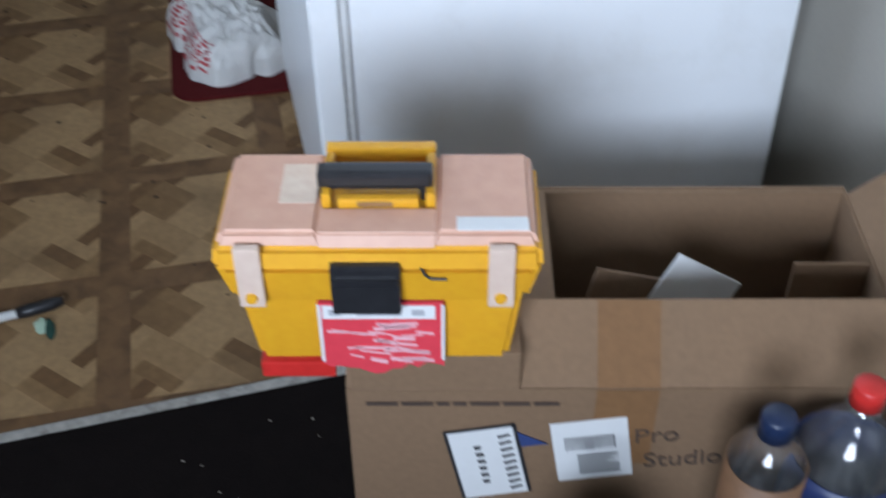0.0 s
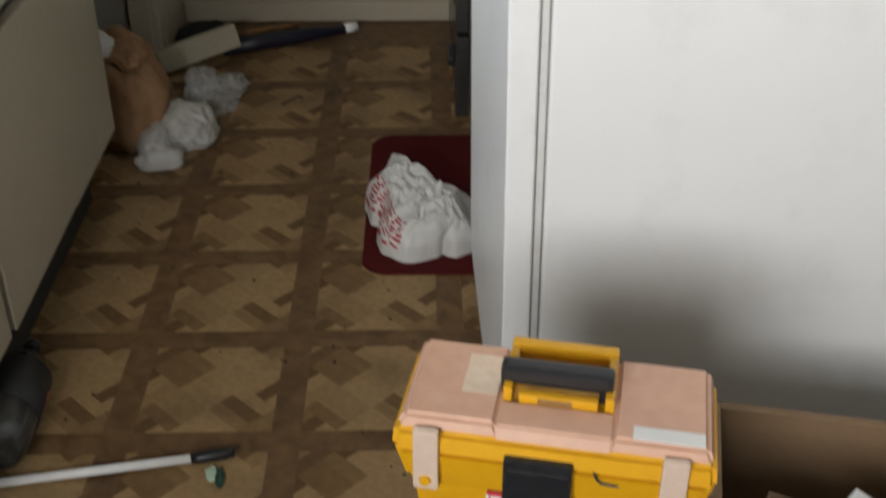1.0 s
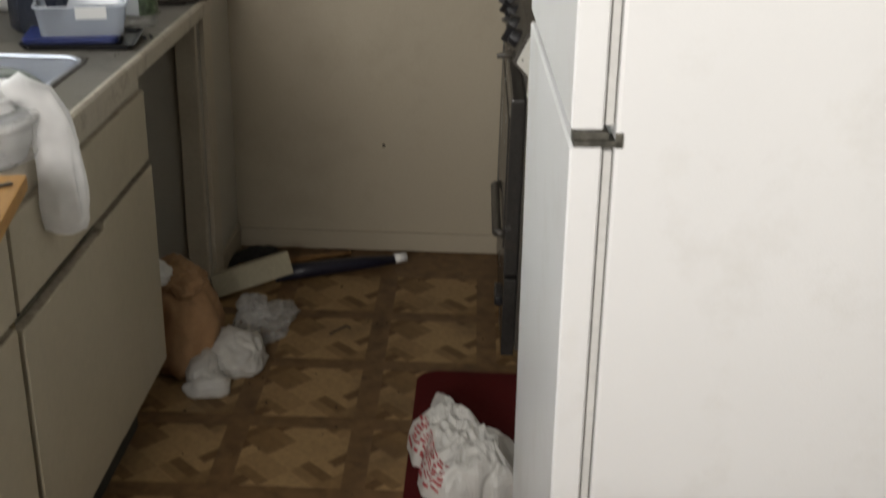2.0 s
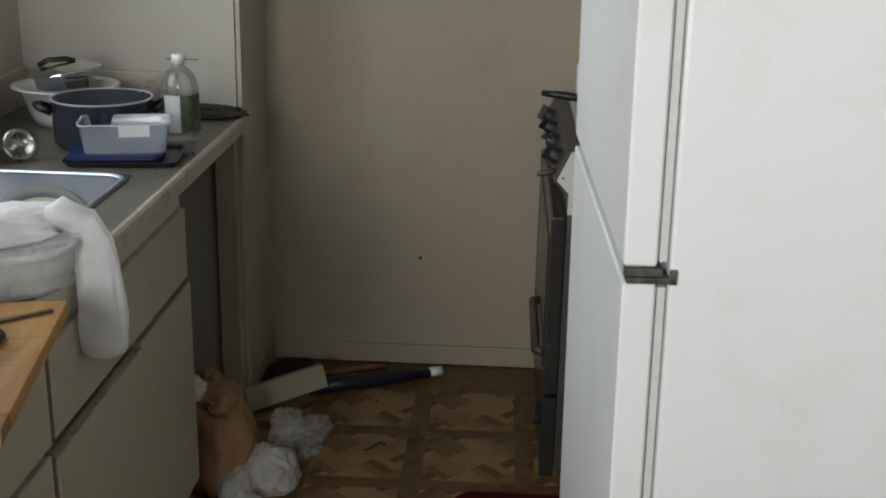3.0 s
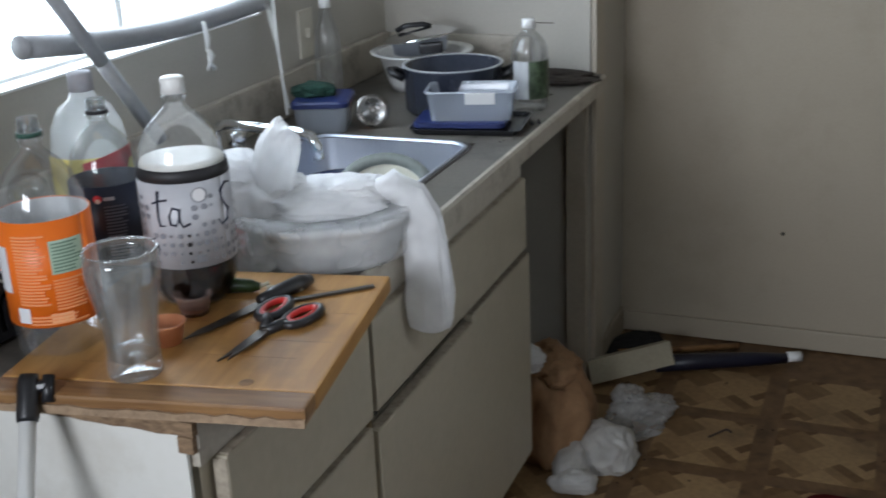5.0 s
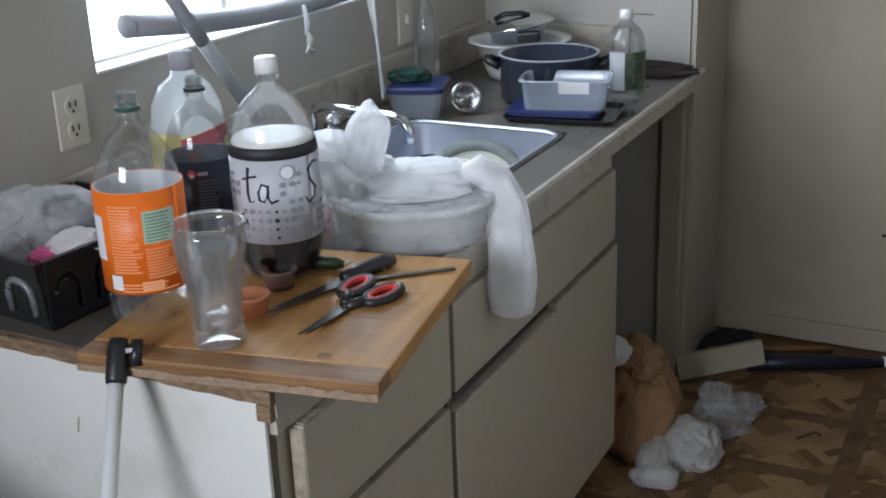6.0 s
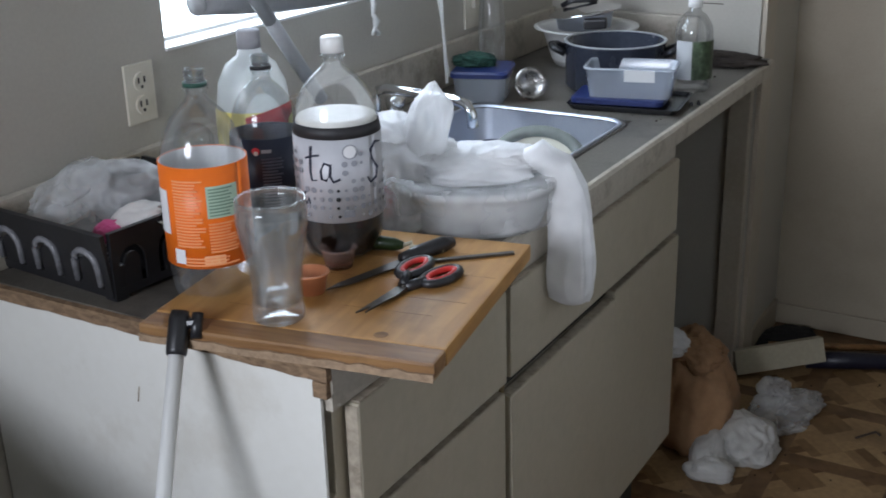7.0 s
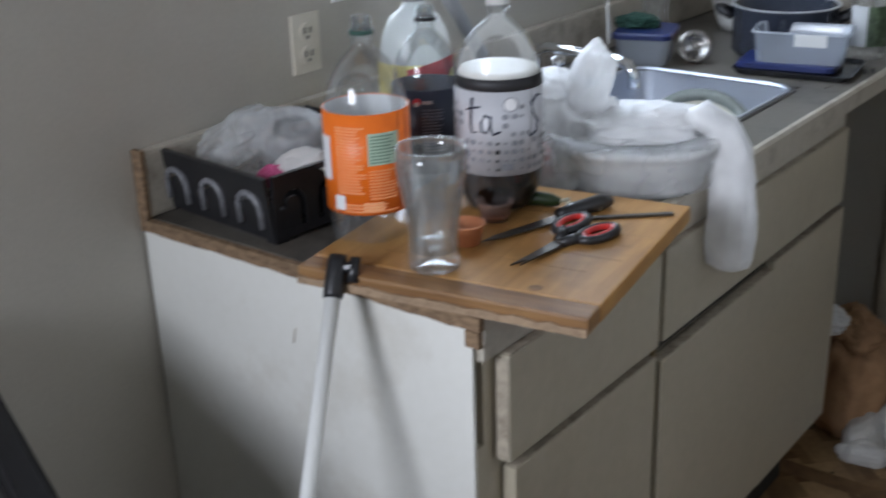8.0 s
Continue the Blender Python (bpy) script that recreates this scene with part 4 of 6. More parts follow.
part("label_panel", patch(0.0588, A - 46, A - 30, 0.072, 0.092, proud=0.0008), LABW, lb, "white printed square")
part("label_panel", patch(0.0588, A - 75, A - 52, 0.11, 0.17, proud=0.0008), LABW, lb, "white swirl of a logo")
part("label_panel", patch(0.0588, A - 5, A + 22, 0.072, 0.084, proud=0.0008), mat("pale_orange_print", (0.9, 0.42, 0.2), 0.5), lb, "pale orange print")

pb = two_litre((-1.112, 1.600, CT + 0.001), 0, "empty clear soda bottle with a navy label, uncapped", h=0.295, r=0.052, thread=BLACKP)
lb = part("label_band", patch(0.0532, 0, 360, 0.05, 0.178, k=48), NAVYL, pb, "navy label", True)
bars(lb, 0.0546, mat("dim_blue_grey_ink", (0.12, 0.13, 0.17), 0.5), A - 8, A + 26, [0.066 + 0.0048 * i for i in range(18)], 0.0022, 8)
part("label_panel", disc_on(0.0546, A - 16, 0.161, 0.006), REDLAB, lb, "small round mark in red")
part("label_panel", disc_on(0.0549, A - 16, 0.158, 0.0035), LABW, lb, "white half of the mark")
part("label_panel", patch(0.0546, A - 8, A + 8, 0.158, 0.163, proud=0.0008), GREYINK, lb)

co = two_litre((-0.957, 1.567, ZB), -5, "half-full cola bottle with a white dotted label and white cap", h=0.312, r=0.060, cap=WHITEP)
part("cola", lathe([(0, 0.009), (0.045, 0.006), (0.056, 0.03), (0.0582, 0.05), (0.0577, 0.08), (0.0577, 0.165), (0.0580, 0.186), (0, 0.186)], 36), COLA, co, "dark cola", True)
part("foam", lathe([(0.0575, 0.1865), (0.0572, 0.199), (0.0545, 0.2035), (0.04, 0.2022), (0.02, 0.2035), (0, 0.2025), (0, 0.1865)], 36), FOAM, co, "pale foam", True)
lb = part("label_band", patch(0.0612, 0, 360, 0.062, 0.181, k=48), mat("pale_grey_label", (0.50, 0.51, 0.54), 0.4, var=0.05), co, "pale label with grey dots", True)
part("label_band", lathe([(0.0600, 0.1812), (0.0622, 0.1812), (0.0610, 0.1900), (0.0600, 0.1975), (0.0592, 0.1975), (0.0600, 0.1812)], 48), INK, co, "black upper band of the label", True)
# columns of printed dots, left out behind the script and the seal
q = random.Random(21)
PALEDOT = mat("pale_grey_dot_ink", (0.27, 0.28, 0.31), 0.5)
dots = {PALEDOT: bmesh.new(), INK: bmesh.new()}
for col in range(17):
    ang = A - 84 + col * 10.5
    dark = q.random() < 0.3
    for row in range(8):
        z = 0.072 + row * 0.0125
        if q.random() < 0.22 or (z > 0.112 and (-46 < ang - A < 2 or 36 < ang - A < 76)) or (z > 0.15 and abs(ang - A - 6) < 20):
            continue
        disc_on(0.0625, ang + q.uniform(-0.8, 0.8), z, q.choice((0.0022, 0.0034, 0.0042)), dots[INK if dark and row < 5 else PALEDOT])
for k, b in dots.items():
    tagged(part("printed_dots", b, k, lb), kind="stuff")


def stroke(pts, r, wdt, parent, taper=None):
    bm = tube([((r) * math.cos(radians(a)), (r) * math.sin(radians(a)), z) for a, z in pts], wdt, 6, taper=taper)
    part("lettering", bm, NAVYL, parent, "dark brush stroke of a logo")


stroke([(A + 70, 0.168), (A + 58, 0.171), (A + 48, 0.162), (A + 50, 0.148), (A + 60, 0.134), (A + 57, 0.120), (A + 46, 0.115), (A + 41, 0.124)], 0.0626, 0.0021, lb, (0.6, 1, 1.2, 1, 1.2, 1, 0.8, 0.5))
stroke([(A - 33, 0.172), (A - 35, 0.155), (A - 36, 0.135), (A - 34, 0.123), (A - 27, 0.124)], 0.0626, 0.0021, lb, (1.2, 1, 1, 0.8, 0.5))
stroke([(A - 43, 0.154), (A - 33, 0.158), (A - 22, 0.160)], 0.0626, 0.0016, lb)
stroke([(A - 9, 0.146), (A - 16, 0.149), (A - 21, 0.138), (A - 20, 0.126), (A - 14, 0.124), (A - 9, 0.134), (A - 8, 0.148), (A - 9, 0.130), (A - 5, 0.122), (A + 4, 0.126)], 0.0626, 0.0019, lb)
stroke([(A - 44, 0.106), (A - 50, 0.102), (A - 52, 0.092), (A - 46, 0.088), (A - 41, 0.096), (A - 40, 0.088)], 0.0626, 0.0016, lb)
part("label_panel", disc_on(0.0626, A + 17, 0.164, 0.0105, k=20), PALEDOT, lb, "small round seal")
part("label_panel", disc_on(0.0628, A + 17, 0.164, 0.0088, k=20), LABW, lb)
part("label_panel", patch(0.0630, A + 12.5, A + 21.5, 0.1585, 0.1625, proud=0.0004), NAVYL, lb, "dark bar in the seal")
part("label_panel", patch(0.0628, A + 6, A + 20, 0.070, 0.080, proud=0.0006), PALEDOT, lb, "grey square of print")

jg = thing("detergent_jug", (-1.270, 1.768, CT + 0.001), 0, "milky white bottle with a yellow and red label", "bottle")
part("jug_body", lathe([(0, 0.002), (0.055, 0), (0.06, 0.01), (0.062, 0.10), (0.062, 0.16), (0.056, 0.205), (0.042, 0.235), (0.022, 0.25), (0.018, 0.262), (0, 0.262)], 36), MILK, jg, smooth=True)
part("cap", lathe([(0, 0.292), (0.018, 0.292), (0.0195, 0.288), (0.0195, 0.262), (0, 0.262)], 24), GREYINK, jg, "grey screw cap", True)
part("label_band", patch(0.0632, A - 80, A + 80, 0.06, 0.165, k=30), YELLAB, jg, "yellow label")
own = bmesh.new()
rows_ = []
for k in range(15):
    f = k / 14
    a = radians(A - 12 + 88 * f)
    lo, hi = 0.152 - 0.055 * math.sin(math.pi * min(1, f * 1.15)) - 0.02 * (f < 0.25), 0.158 + 0.016 * math.sin(math.pi * 0.5 * f)
    rows_.append([own.verts.new((0.0650 * math.cos(a), 0.0650 * math.sin(a), z)) for z in (lo, hi)])
for a, b in zip(rows_, rows_[1:]):
    own.faces.new((a[0], b[0], b[1], a[1]))
bmesh.ops.solidify(own, geom=own.faces[:], thickness=0.0006)
part("label_band", own, REDLAB, jg, "red swoosh of the label")

gl = thing("drinking_glass", (-0.891, 1.328, ZB), 0, "empty clear bell-shaped soda glass on the cutting board", "glass")
part("glass_body", lathe([(0, 0.0), (0.030, 0), (0.033, 0.003), (0.0335, 0.010), (0.0318, 0.030), (0.0318, 0.045), (0.0340, 0.070), (0.0385, 0.095), (0.0430, 0.116), (0.0452, 0.132), (0.0448, 0.146), (0.0438, 0.158),
     (0.0420, 0.158), (0.0430, 0.146), (0.0433, 0.132), (0.0410, 0.116), (0.0364, 0.095), (0.0318, 0.070), (0.0295, 0.045), (0.0290, 0.024), (0, 0.019)], 44,
     wave=lambda a, z: 1 + (0.010 * math.cos(12 * a) if 0.02 < z < 0.09 else 0)), TUMBLER, gl, smooth=True)
part("rim", lathe([(0.0418, 0.1582), (0.0440, 0.1582), (0.0443, 0.1596), (0.0430, 0.1608), (0.0418, 0.1596), (0.0418, 0.1582)], 44), TUMBLER, gl, "rounded glass rim", True)
part("base", lathe([(0, 0.0195), (0.0265, 0.0245), (0.0280, 0.032), (0.021, 0.026), (0, 0.0215)], 40), GLASS, gl, "thick glass base", True)

# small sauce cups
for loc, m_, lab in (((-0.906, 1.416, ZB), ORSAUCE, "small plastic cup of orange sauce"), ((-0.925, 1.510, ZB), WHITEP, "small clear sauce cup lying open")):
    s = thing("sauce_cup", loc, 0, lab, "cup", "sauce cups")
    part("cup_body", lathe([(0, 0.0), (0.019, 0), (0.0245, 0.026), (0.0265, 0.027), (0.0265, 0.029), (0.0235, 0.029), (0.018, 0.002), (0, 0.002)], 28), clear_mat("pinkish_cup_plastic", (0.85, 0.74, 0.70), 0.15, 0.3, (0.62, 0.46, 0.42)) if m_ is WHITEP else mat("orange_cup_plastic", (0.62, 0.25, 0.12), 0.35), s, smooth=True)
    part("sauce", lathe([(0, 0.004), (0.0185, 0.004), (0.0200, 0.010), (0, 0.010)], 24), m_ if m_ is ORSAUCE else mat("red_brown_sauce", (0.26, 0.09, 0.07), 0.3), s, smooth=True)

# scissors
sc = thing("scissors", (-0.7955, 1.474, ZB + 0.004), 86, "open scissors with black and red handles", "scissors")
for s_, ang in ((1, 5), (-1, -5)):
    m = pose(0, 0, 0.002 * s_, 0, 0, ang)
    part("blade", prism([(-0.095, 0.0005 * s_), (-0.03, -0.008), (0.012, -0.007), (0.012, 0.007), (-0.03, 0.008)], -0.0012, 0.0012, None, m), BLADE, sc, "worn steel blade")
    ring = [(0.058 + 0.034 * math.cos(t), s_ * 0.017 + 0.017 * math.sin(t), 0.004) for t in (2 * math.pi * k / 20 for k in range(21))]
    bm = tube(ring, 0.0062, 8, caps=False)
    tube([(0.0, s_ * 0.001, 0.003), (0.018, s_ * 0.007, 0.004), (0.03, s_ * 0.012, 0.004)], 0.0075, 8, bm)
    bm.transform(m)
    h = part("handle", bm, BLACKP, sc, "black handle", True)
    ring = [(0.058 + 0.027 * math.cos(t), s_ * 0.017 + 0.0115 * math.sin(t), 0.0055) for t in (2 * math.pi * k / 20 for k in range(21))]
    bm = tube(ring, 0.0045, 8, caps=False)
    bm.transform(m)
    part("grip_lining", bm, REDP, h, "red inner grip", True)
part("pivot", lathe([(0, 0.006), (0.005, 0.006), (0.005, -0.003), (0, -0.003)], 12), BLADE, sc)


def knife(loc, rz, length, handle, label, mats=(BLADE, BLACKP)):
    k = thing("kitchen_knife", loc, rz, label, "knife", "knives")
    part("blade", prism([(-length, 0.0), (-length * 0.75, -0.009), (0, -0.012), (0, 0.009), (-length * 0.8, 0.006)], 0, 0.0015, None, pose(0, 0, 0.003)), mats[0], k, "worn steel blade")
    part("handle", tube([(0, 0, 0.008), (handle * 0.3, -0.001, 0.009), (handle * 0.8, -0.003, 0.009), (handle, -0.004, 0.008)], 0.011, 10, taper=(0.75, 1, 1.1, 0.7)), mats[1], k, "", True)


knife((-0.8475, 1.552, ZB + 0.001), 74.6, 0.137, 0.097, "kitchen knife with a black handle")
sk2 = thing("metal_skewer", (-0.772, 1.619, ZB), 42, "flat grey metal skewer across the board", "skewer")
part("bar", box(-0.066, 0.062, -0.004, 0.004, 0.0, 0.004, 0.001), BLADE, sk2)
pp = thing("green_chilli", (-0.904, 1.588, ZB + 0.009), 30, "wilted green chilli pepper", "vegetable")
part("pod", tube([(-0.035, 0, 0), (-0.02, 0.004, 0.001), (0.0, 0.003, 0.002), (0.02, -0.002, 0.001), (0.032, -0.005, 0)], 0.0105, 10, taper=(0.4, 0.9, 1, 0.9, 0.5)), PEPPER, pp, smooth=True)
part("stem", tube([(0.03, -0.005, 0), (0.045, -0.004, 0.004)], 0.003, 6), CREAMB, pp)
ch = thing("bread_stick", (-0.845, 1.607, ZB), 25, "pale stick end on the board", "food")
part("stick", tube([(-0.02, 0, 0.006), (0.0, 0.001, 0.006), (0.03, 0.0, 0.006)], 0.006, 8), CREAMB, ch, smooth=True)

# ---- bagged bowl between board and sink ----
BOWL_AT = (-0.878, 1.824, CT + 0.001)
bb = thing("bagged_bowl", BOWL_AT, 30, "oval white bowl wrapped in white plastic bags", "bowl")
part("bowl_body", shell(0.25, 0.20, 0.095, ((0.84, 0.0), (0.88, 0.012), (0.915, 0.028), (0.945, 0.0295), (0.955, 0.050), (1.0, 0.062), (1.035, 0.063), (1.035, 0.074), (0.97, 0.074), (0.90, 0.05), (0.80, 0.015), (0.3, 0.012)), k=10), BOWLP, bb, "cloudy white bowl with a ridged side", True)
bag = thing("plastic_bag", BOWL_AT, 30, "thin white plastic bag round the bowl, hanging over the edge", "bag", "plastic bags")


def wrap_wave(a, z):
    """Tight film: long shallow folds that slant down from the rim, wider at the foot."""
    lean = a + z * 5
    fold = 1 - 2 * abs(noise.noise(Vector((math.cos(lean) * 3.1, math.sin(lean) * 3.1, z * 6))))
    return 1 + 0.018 * noise.noise(Vector((math.cos(a) * 2, math.sin(a) * 2, z * 9))) + (0.016 + 0.035 * max(0, 0.05 - z) / 0.05) * fold


bm = lathe([(0.092, 0.003), (0.118, 0.005), (0.124, 0.014), (0.123, 0.024), (0.127, 0.034), (0.127, 0.044), (0.131, 0.056), (0.1345, 0.066), (0.135, 0.076), (0.130, 0.082), (0.112, 0.081), (0.085, 0.078)], 120, None, None, wrap_wave)
bm.transform(Matrix.Diagonal((1, 0.84, 1, 1)))
part("wrap", bm, FILMT, bag, "thin see-through film round the bowl", True)
part("side_drape", crumple(0.040, 0.030, 0.050, 33, 0.20, None, None, pose(-0.118, -0.058, 0.036, 0, -12, 0), fine=0.4), FILMT, bag, "slack film beside the bowl", True)
part("loose_top", crumple(0.105, 0.066, 0.026, 3, 0.26, None, None, pose(0.0, 0.018, 0.090), fine=0.7), FILM, bag, "crumpled film on top", True)
part("top_fold", crumple(0.060, 0.030, 0.022, 5, 0.22, None, None, pose(0.072, 0.004, 0.100, 0, 6, 20), fine=0.5), FILM, bag, "folded film by the rim", True)
turn = Matrix.Rotation(radians(-30), 4, "Z") @ Matrix.Translation(-Vector(BOWL_AT))
tail = [turn @ Vector(p) for p in ((-0.812, 1.853, 1.020), (-0.785, 1.868, 1.026), (-0.762, 1.880, 1.010), (-0.752, 1.886, 0.972), (-0.748, 1.889, 0.925), (-0.747, 1.892, 0.872), (-0.748, 1.894, 0.828), (-0.750, 1.896, 0.798), (-0.751, 1.897, 0.778), (-0.752, 1.897, 0.768))]
bm = tube(tail, 0.037, 40, taper=(0.45, 0.62, 0.74, 0.86, 0.92, 0.92, 1.0, 0.98, 0.78, 0.35))
bmesh.ops.subdivide_edges(bm, edges=bm.edges[:], cuts=1, use_grid_fill=True)
back_ = turn.to_3x3() @ Vector((1, 0, 0))
flat_ = -0.772 + 0.878
for v in bm.verts:
    c = v.co.copy()
    pleat = 1 - 2 * abs(noise.noise(Vector((c.x * 42, c.y * 42, c.z * 4 + 2))))
    v.co += Vector((noise.noise(c * 14) * 0.008, noise.noise(c * 14 + Vector((4, 4, 4))) * 0.008, noise.noise(c * 18) * 0.004)) + back_ * 0.009 * pleat
    depth = v.co.dot(back_)
    if depth < flat_ and v.co.z < 0.03:
        v.co += back_ * (flat_ - depth + 0.001 * abs(noise.noise(c * 30)))
part("hanging_handle", bm, FILM, bag, "bag handle hanging over the edge", True)
bag2 = thing("plastic_bag", (-1.008, 1.812, CT + 0.012), 0, "tied white plastic bag with red print", "bag", "plastic bags")
kn = part("knotted_film", crumple(0.092, 0.080, 0.082, 7, 0.20, None, None, pose(0.0, 0.0, 0.053), fine=0.45), FILM, bag2, "", True)
part("ear", crumple(0.036, 0.030, 0.078, 24, 0.13, lambda d: 1 + 0.10 * d.z, None, pose(0.050, -0.006, 0.122, 6, 16, 20), flat=False, fine=0.35), FILM, bag2, "upright tied ear", True)
part("upper_lobe", crumple(0.066, 0.050, 0.048, 19, 0.18, None, None, pose(-0.030, -0.012, 0.105, 0, -14, 0), flat=False, fine=0.35), FILM, bag2, "puffed upper part of the bag", True)
part("lower_lobe", crumple(0.060, 0.045, 0.032, 13, 0.18, None, None, pose(-0.036, -0.050, 0.020), fine=0.4), FILMT, bag2, "slack lower part of the bag", True)
sp = thing("soap_packet", (-1.082, 2.045, CT + 0.0006), 25, "pale blue soap packet by the faucet", "packet")
part("packet", crumple(0.030, 0.045, 0.055, 27, 0.12, None, None, pose(0, 0, 0.032), fine=0.3, seg=36, rings=24), mat("pale_blue_wrapper", (0.25, 0.47, 0.60), 0.35, var=0.3, scale=20), sp, smooth=True)
# red print laid on the side of the bag that faces the aisle
skin = kn.data
spot = Vector((-0.020, -0.080, 0.035))
bm = bmesh.new()
for p in skin.polygons:
    d = Vector(p.center) - spot
    if d.length < 0.055 and p.normal.y < 0 and abs(noise.noise(Vector(p.center) * 60)) < 0.13:
        bm.faces.new([bm.verts.new(skin.vertices[k].co + p.normal * 0.0012) for k in p.vertices])
bmesh.ops.remove_doubles(bm, verts=bm.verts[:], dist=0.0008)
part("red_print", bm, REDLAB, bag2, "red printed squiggles")

# ---- dish rack ----
rk = thing("dish_rack", (-1.276, 1.460, CT + 0.001), -5, "black plastic dish rack with arched slots", "dish rack")
RW, RD, RH = 0.258, 0.28, 0.094
def rack_side(length, holes, m):
    """A wall of the rack with slots like an upside-down U: an arched hole with a tongue left standing in it."""
    pitch = length / holes
    hw, top, base = pitch * 0.33, RH - 0.026, 0.012
    bm = box(-length / 2, length / 2, -0.0025, 0.0025, 0.0, base)
    box(-length / 2, length / 2, -0.004, 0.004, top, RH, bm=bm)
    for i in range(holes + 1):
        x = -length / 2 + i * pitch
        box(max(-length / 2, x - (pitch / 2 - hw)), min(length / 2, x + (pitch / 2 - hw)), -0.0025, 0.0025, base, top, bm=bm)
    for i in range(holes):
        x = -length / 2 + (i + 0.5) * pitch
        for s in (1, -1):
            arc = [(x + s * hw * math.cos(radians(t)), top - hw + hw * math.sin(radians(t))) for t in range(0, 91, 15)]
            poly = arc + [(x + s * hw, top)]
            merge(prism(poly if s > 0 else poly[::-1], -0.0025, 0.0025), bm, pose(0, 0, 0, 90))
        r = hw * 0.58
        tongue = [(x + r, base)] + [(x + r * math.cos(radians(t)), top - hw + r * math.sin(radians(t))) for t in range(0, 181, 15)] + [(x - r, base)]
        merge(prism(tongue, -0.0022, 0.0022), bm, pose(0, 0, 0, 90))
    bm.transform(m)
    return bm


part("front_wall", rack_side(RW, 3, pose(0, -RD / 2, 0.006, 6)), BLACKP, rk)
part("back_wall", rack_side(RW, 3, pose(0, RD / 2, 0.006, -6)), BLACKP, rk)
part("side_wall", rack_side(RD, 4, pose(-RW / 2, 0, 0.006, 0, 0, 90)), BLACKP, rk)
part("side_wall", rack_side(RD, 4, pose(RW / 2, 0, 0.006, 0, 0, 90)), BLACKP, rk)
# raised grey tubes added to paint the bright arcs that light makes in the slots
ARCHLIT = mat("grey_slot_highlight", (0.17, 0.17, 0.18), 0.3, var=0.4, scale=30)
for side, length, m in ((-1, RW, pose(0, -RD / 2 - 0.0035, 0.006, 6)), (1, RW, pose(0, RD / 2 - 0.0035, 0.006, -6))):
    pitch = length / 3
    for i in range(3):
        x, hw = -length / 2 + (i + 0.5) * pitch, pitch * 0.28
        arc = [m @ Vector((x + hw * math.cos(radians(t)), 0, RH - 0.028 - hw + hw * math.sin(radians(t)))) for t in range(0, 181, 15)]
        arc = [m @ Vector((x + hw, 0, 0.016))] + arc + [m @ Vector((x - hw, 0, 0.016))]
        part("arch", tube(arc, 0.0052, 8), ARCHLIT, rk, "added grey tube for the light in an arched slot", True)
bm = bmesh.new()
for i in range(8):
    x = -RW / 2 + 0.015 + i * (RW - 0.03) / 7
    box(x - 0.004, x + 0.004, -RD / 2, RD / 2, 0.005, 0.012, bm=bm)
box(-RW / 2, RW / 2, -0.006, 0.006, 0.006, 0.013, bm=bm)
part("floor_grid", bm, BLACKP, rk)
for x in (-1, 1):
    for y in (-1, 1):
        part("foot", box(x * (RW / 2 - 0.01) - 0.012, x * (RW / 2 - 0.01) + 0.012, y * (RD / 2 - 0.012) - 0.012, y * (RD / 2 - 0.012) + 0.012, 0.0, 0.05, 0.003), BLACKP, rk)
b3 = thing("plastic_bag", (-1.315, 1.47, CT + 0.014), 0, "crumpled translucent bag piled in the dish rack", "bag", "plastic bags")
part("film", crumple(0.080, 0.092, 0.064, 12, 0.30, None, None, pose(-0.002, 0.005, 0.05), fine=0.5), FILMT, b3, "puffed film", True)
part("loose_flap", crumple(0.046, 0.070, 0.030, 14, 0.26, None, None, pose(-0.038, -0.045, 0.085, 12, -16, 10), flat=False, fine=0.5), FILMT, b3, "loose flap of film over the rack edge", True)
b4 = thing("small_packet", (-1.205, 1.415, CT + 0.055), 15, "small white packet with pink print in the rack", "packet")
part("packet", crumple(0.056, 0.040, 0.030, 15, 0.15, None, None, pose(0, 0, 0.018, 0, -22, 0), fine=0.3), FILMD, b4, smooth=True)
part("pink_print", merge(crumple(0.030, 0.022, 0.016, 16, 0.2), None, pose(-0.022, -0.028, 0.014)), mat("pink_print", (0.55, 0.08, 0.22), 0.5), b4, "pink print", True)
part("stand", box(-0.03, 0.03, -0.02, 0.02, -0.042, 0.002), BLACKP, b4)
pn = thing("black_saucepan", (-1.155, 1.47, CT + 0.014), 0, "small black pan in the dish rack", "pan")
part("pan_body", lathe([(0, 0), (0.05, 0), (0.056, 0.075), (0.058, 0.078), (0.053, 0.078), (0.047, 0.004), (0, 0.004)], 28), BLACKM, pn, smooth=True)
fk = thing("fork", (-1.155, 1.395, CT + 0.095), -20, "steel fork lying in the rack", "fork")
bm = box(0.0, 0.08, -0.003, 0.003, 0.0, 0.002)
for i in range(4):
    box(-0.045, -0.005, -0.0105 + i * 0.006, -0.0075 + i * 0.006, 0.0, 0.002, bm=bm)
box(-0.008, 0.003, -0.0105, 0.0105, 0.0, 0.002, bm=bm)
part("fork_body", bm, CHROME, fk)
ug = thing("upturned_glass", (-1.31, 1.665, CT + 0.13), 40, "clear glass lying on the rack against the wall", "glass", rx=80)
part("glass_body", lathe([(0, 0), (0.024, 0), (0.032, 0.1), (0.030, 0.1), (0.022, 0.004), (0, 0.004)], 28), GLASS, ug, smooth=True)

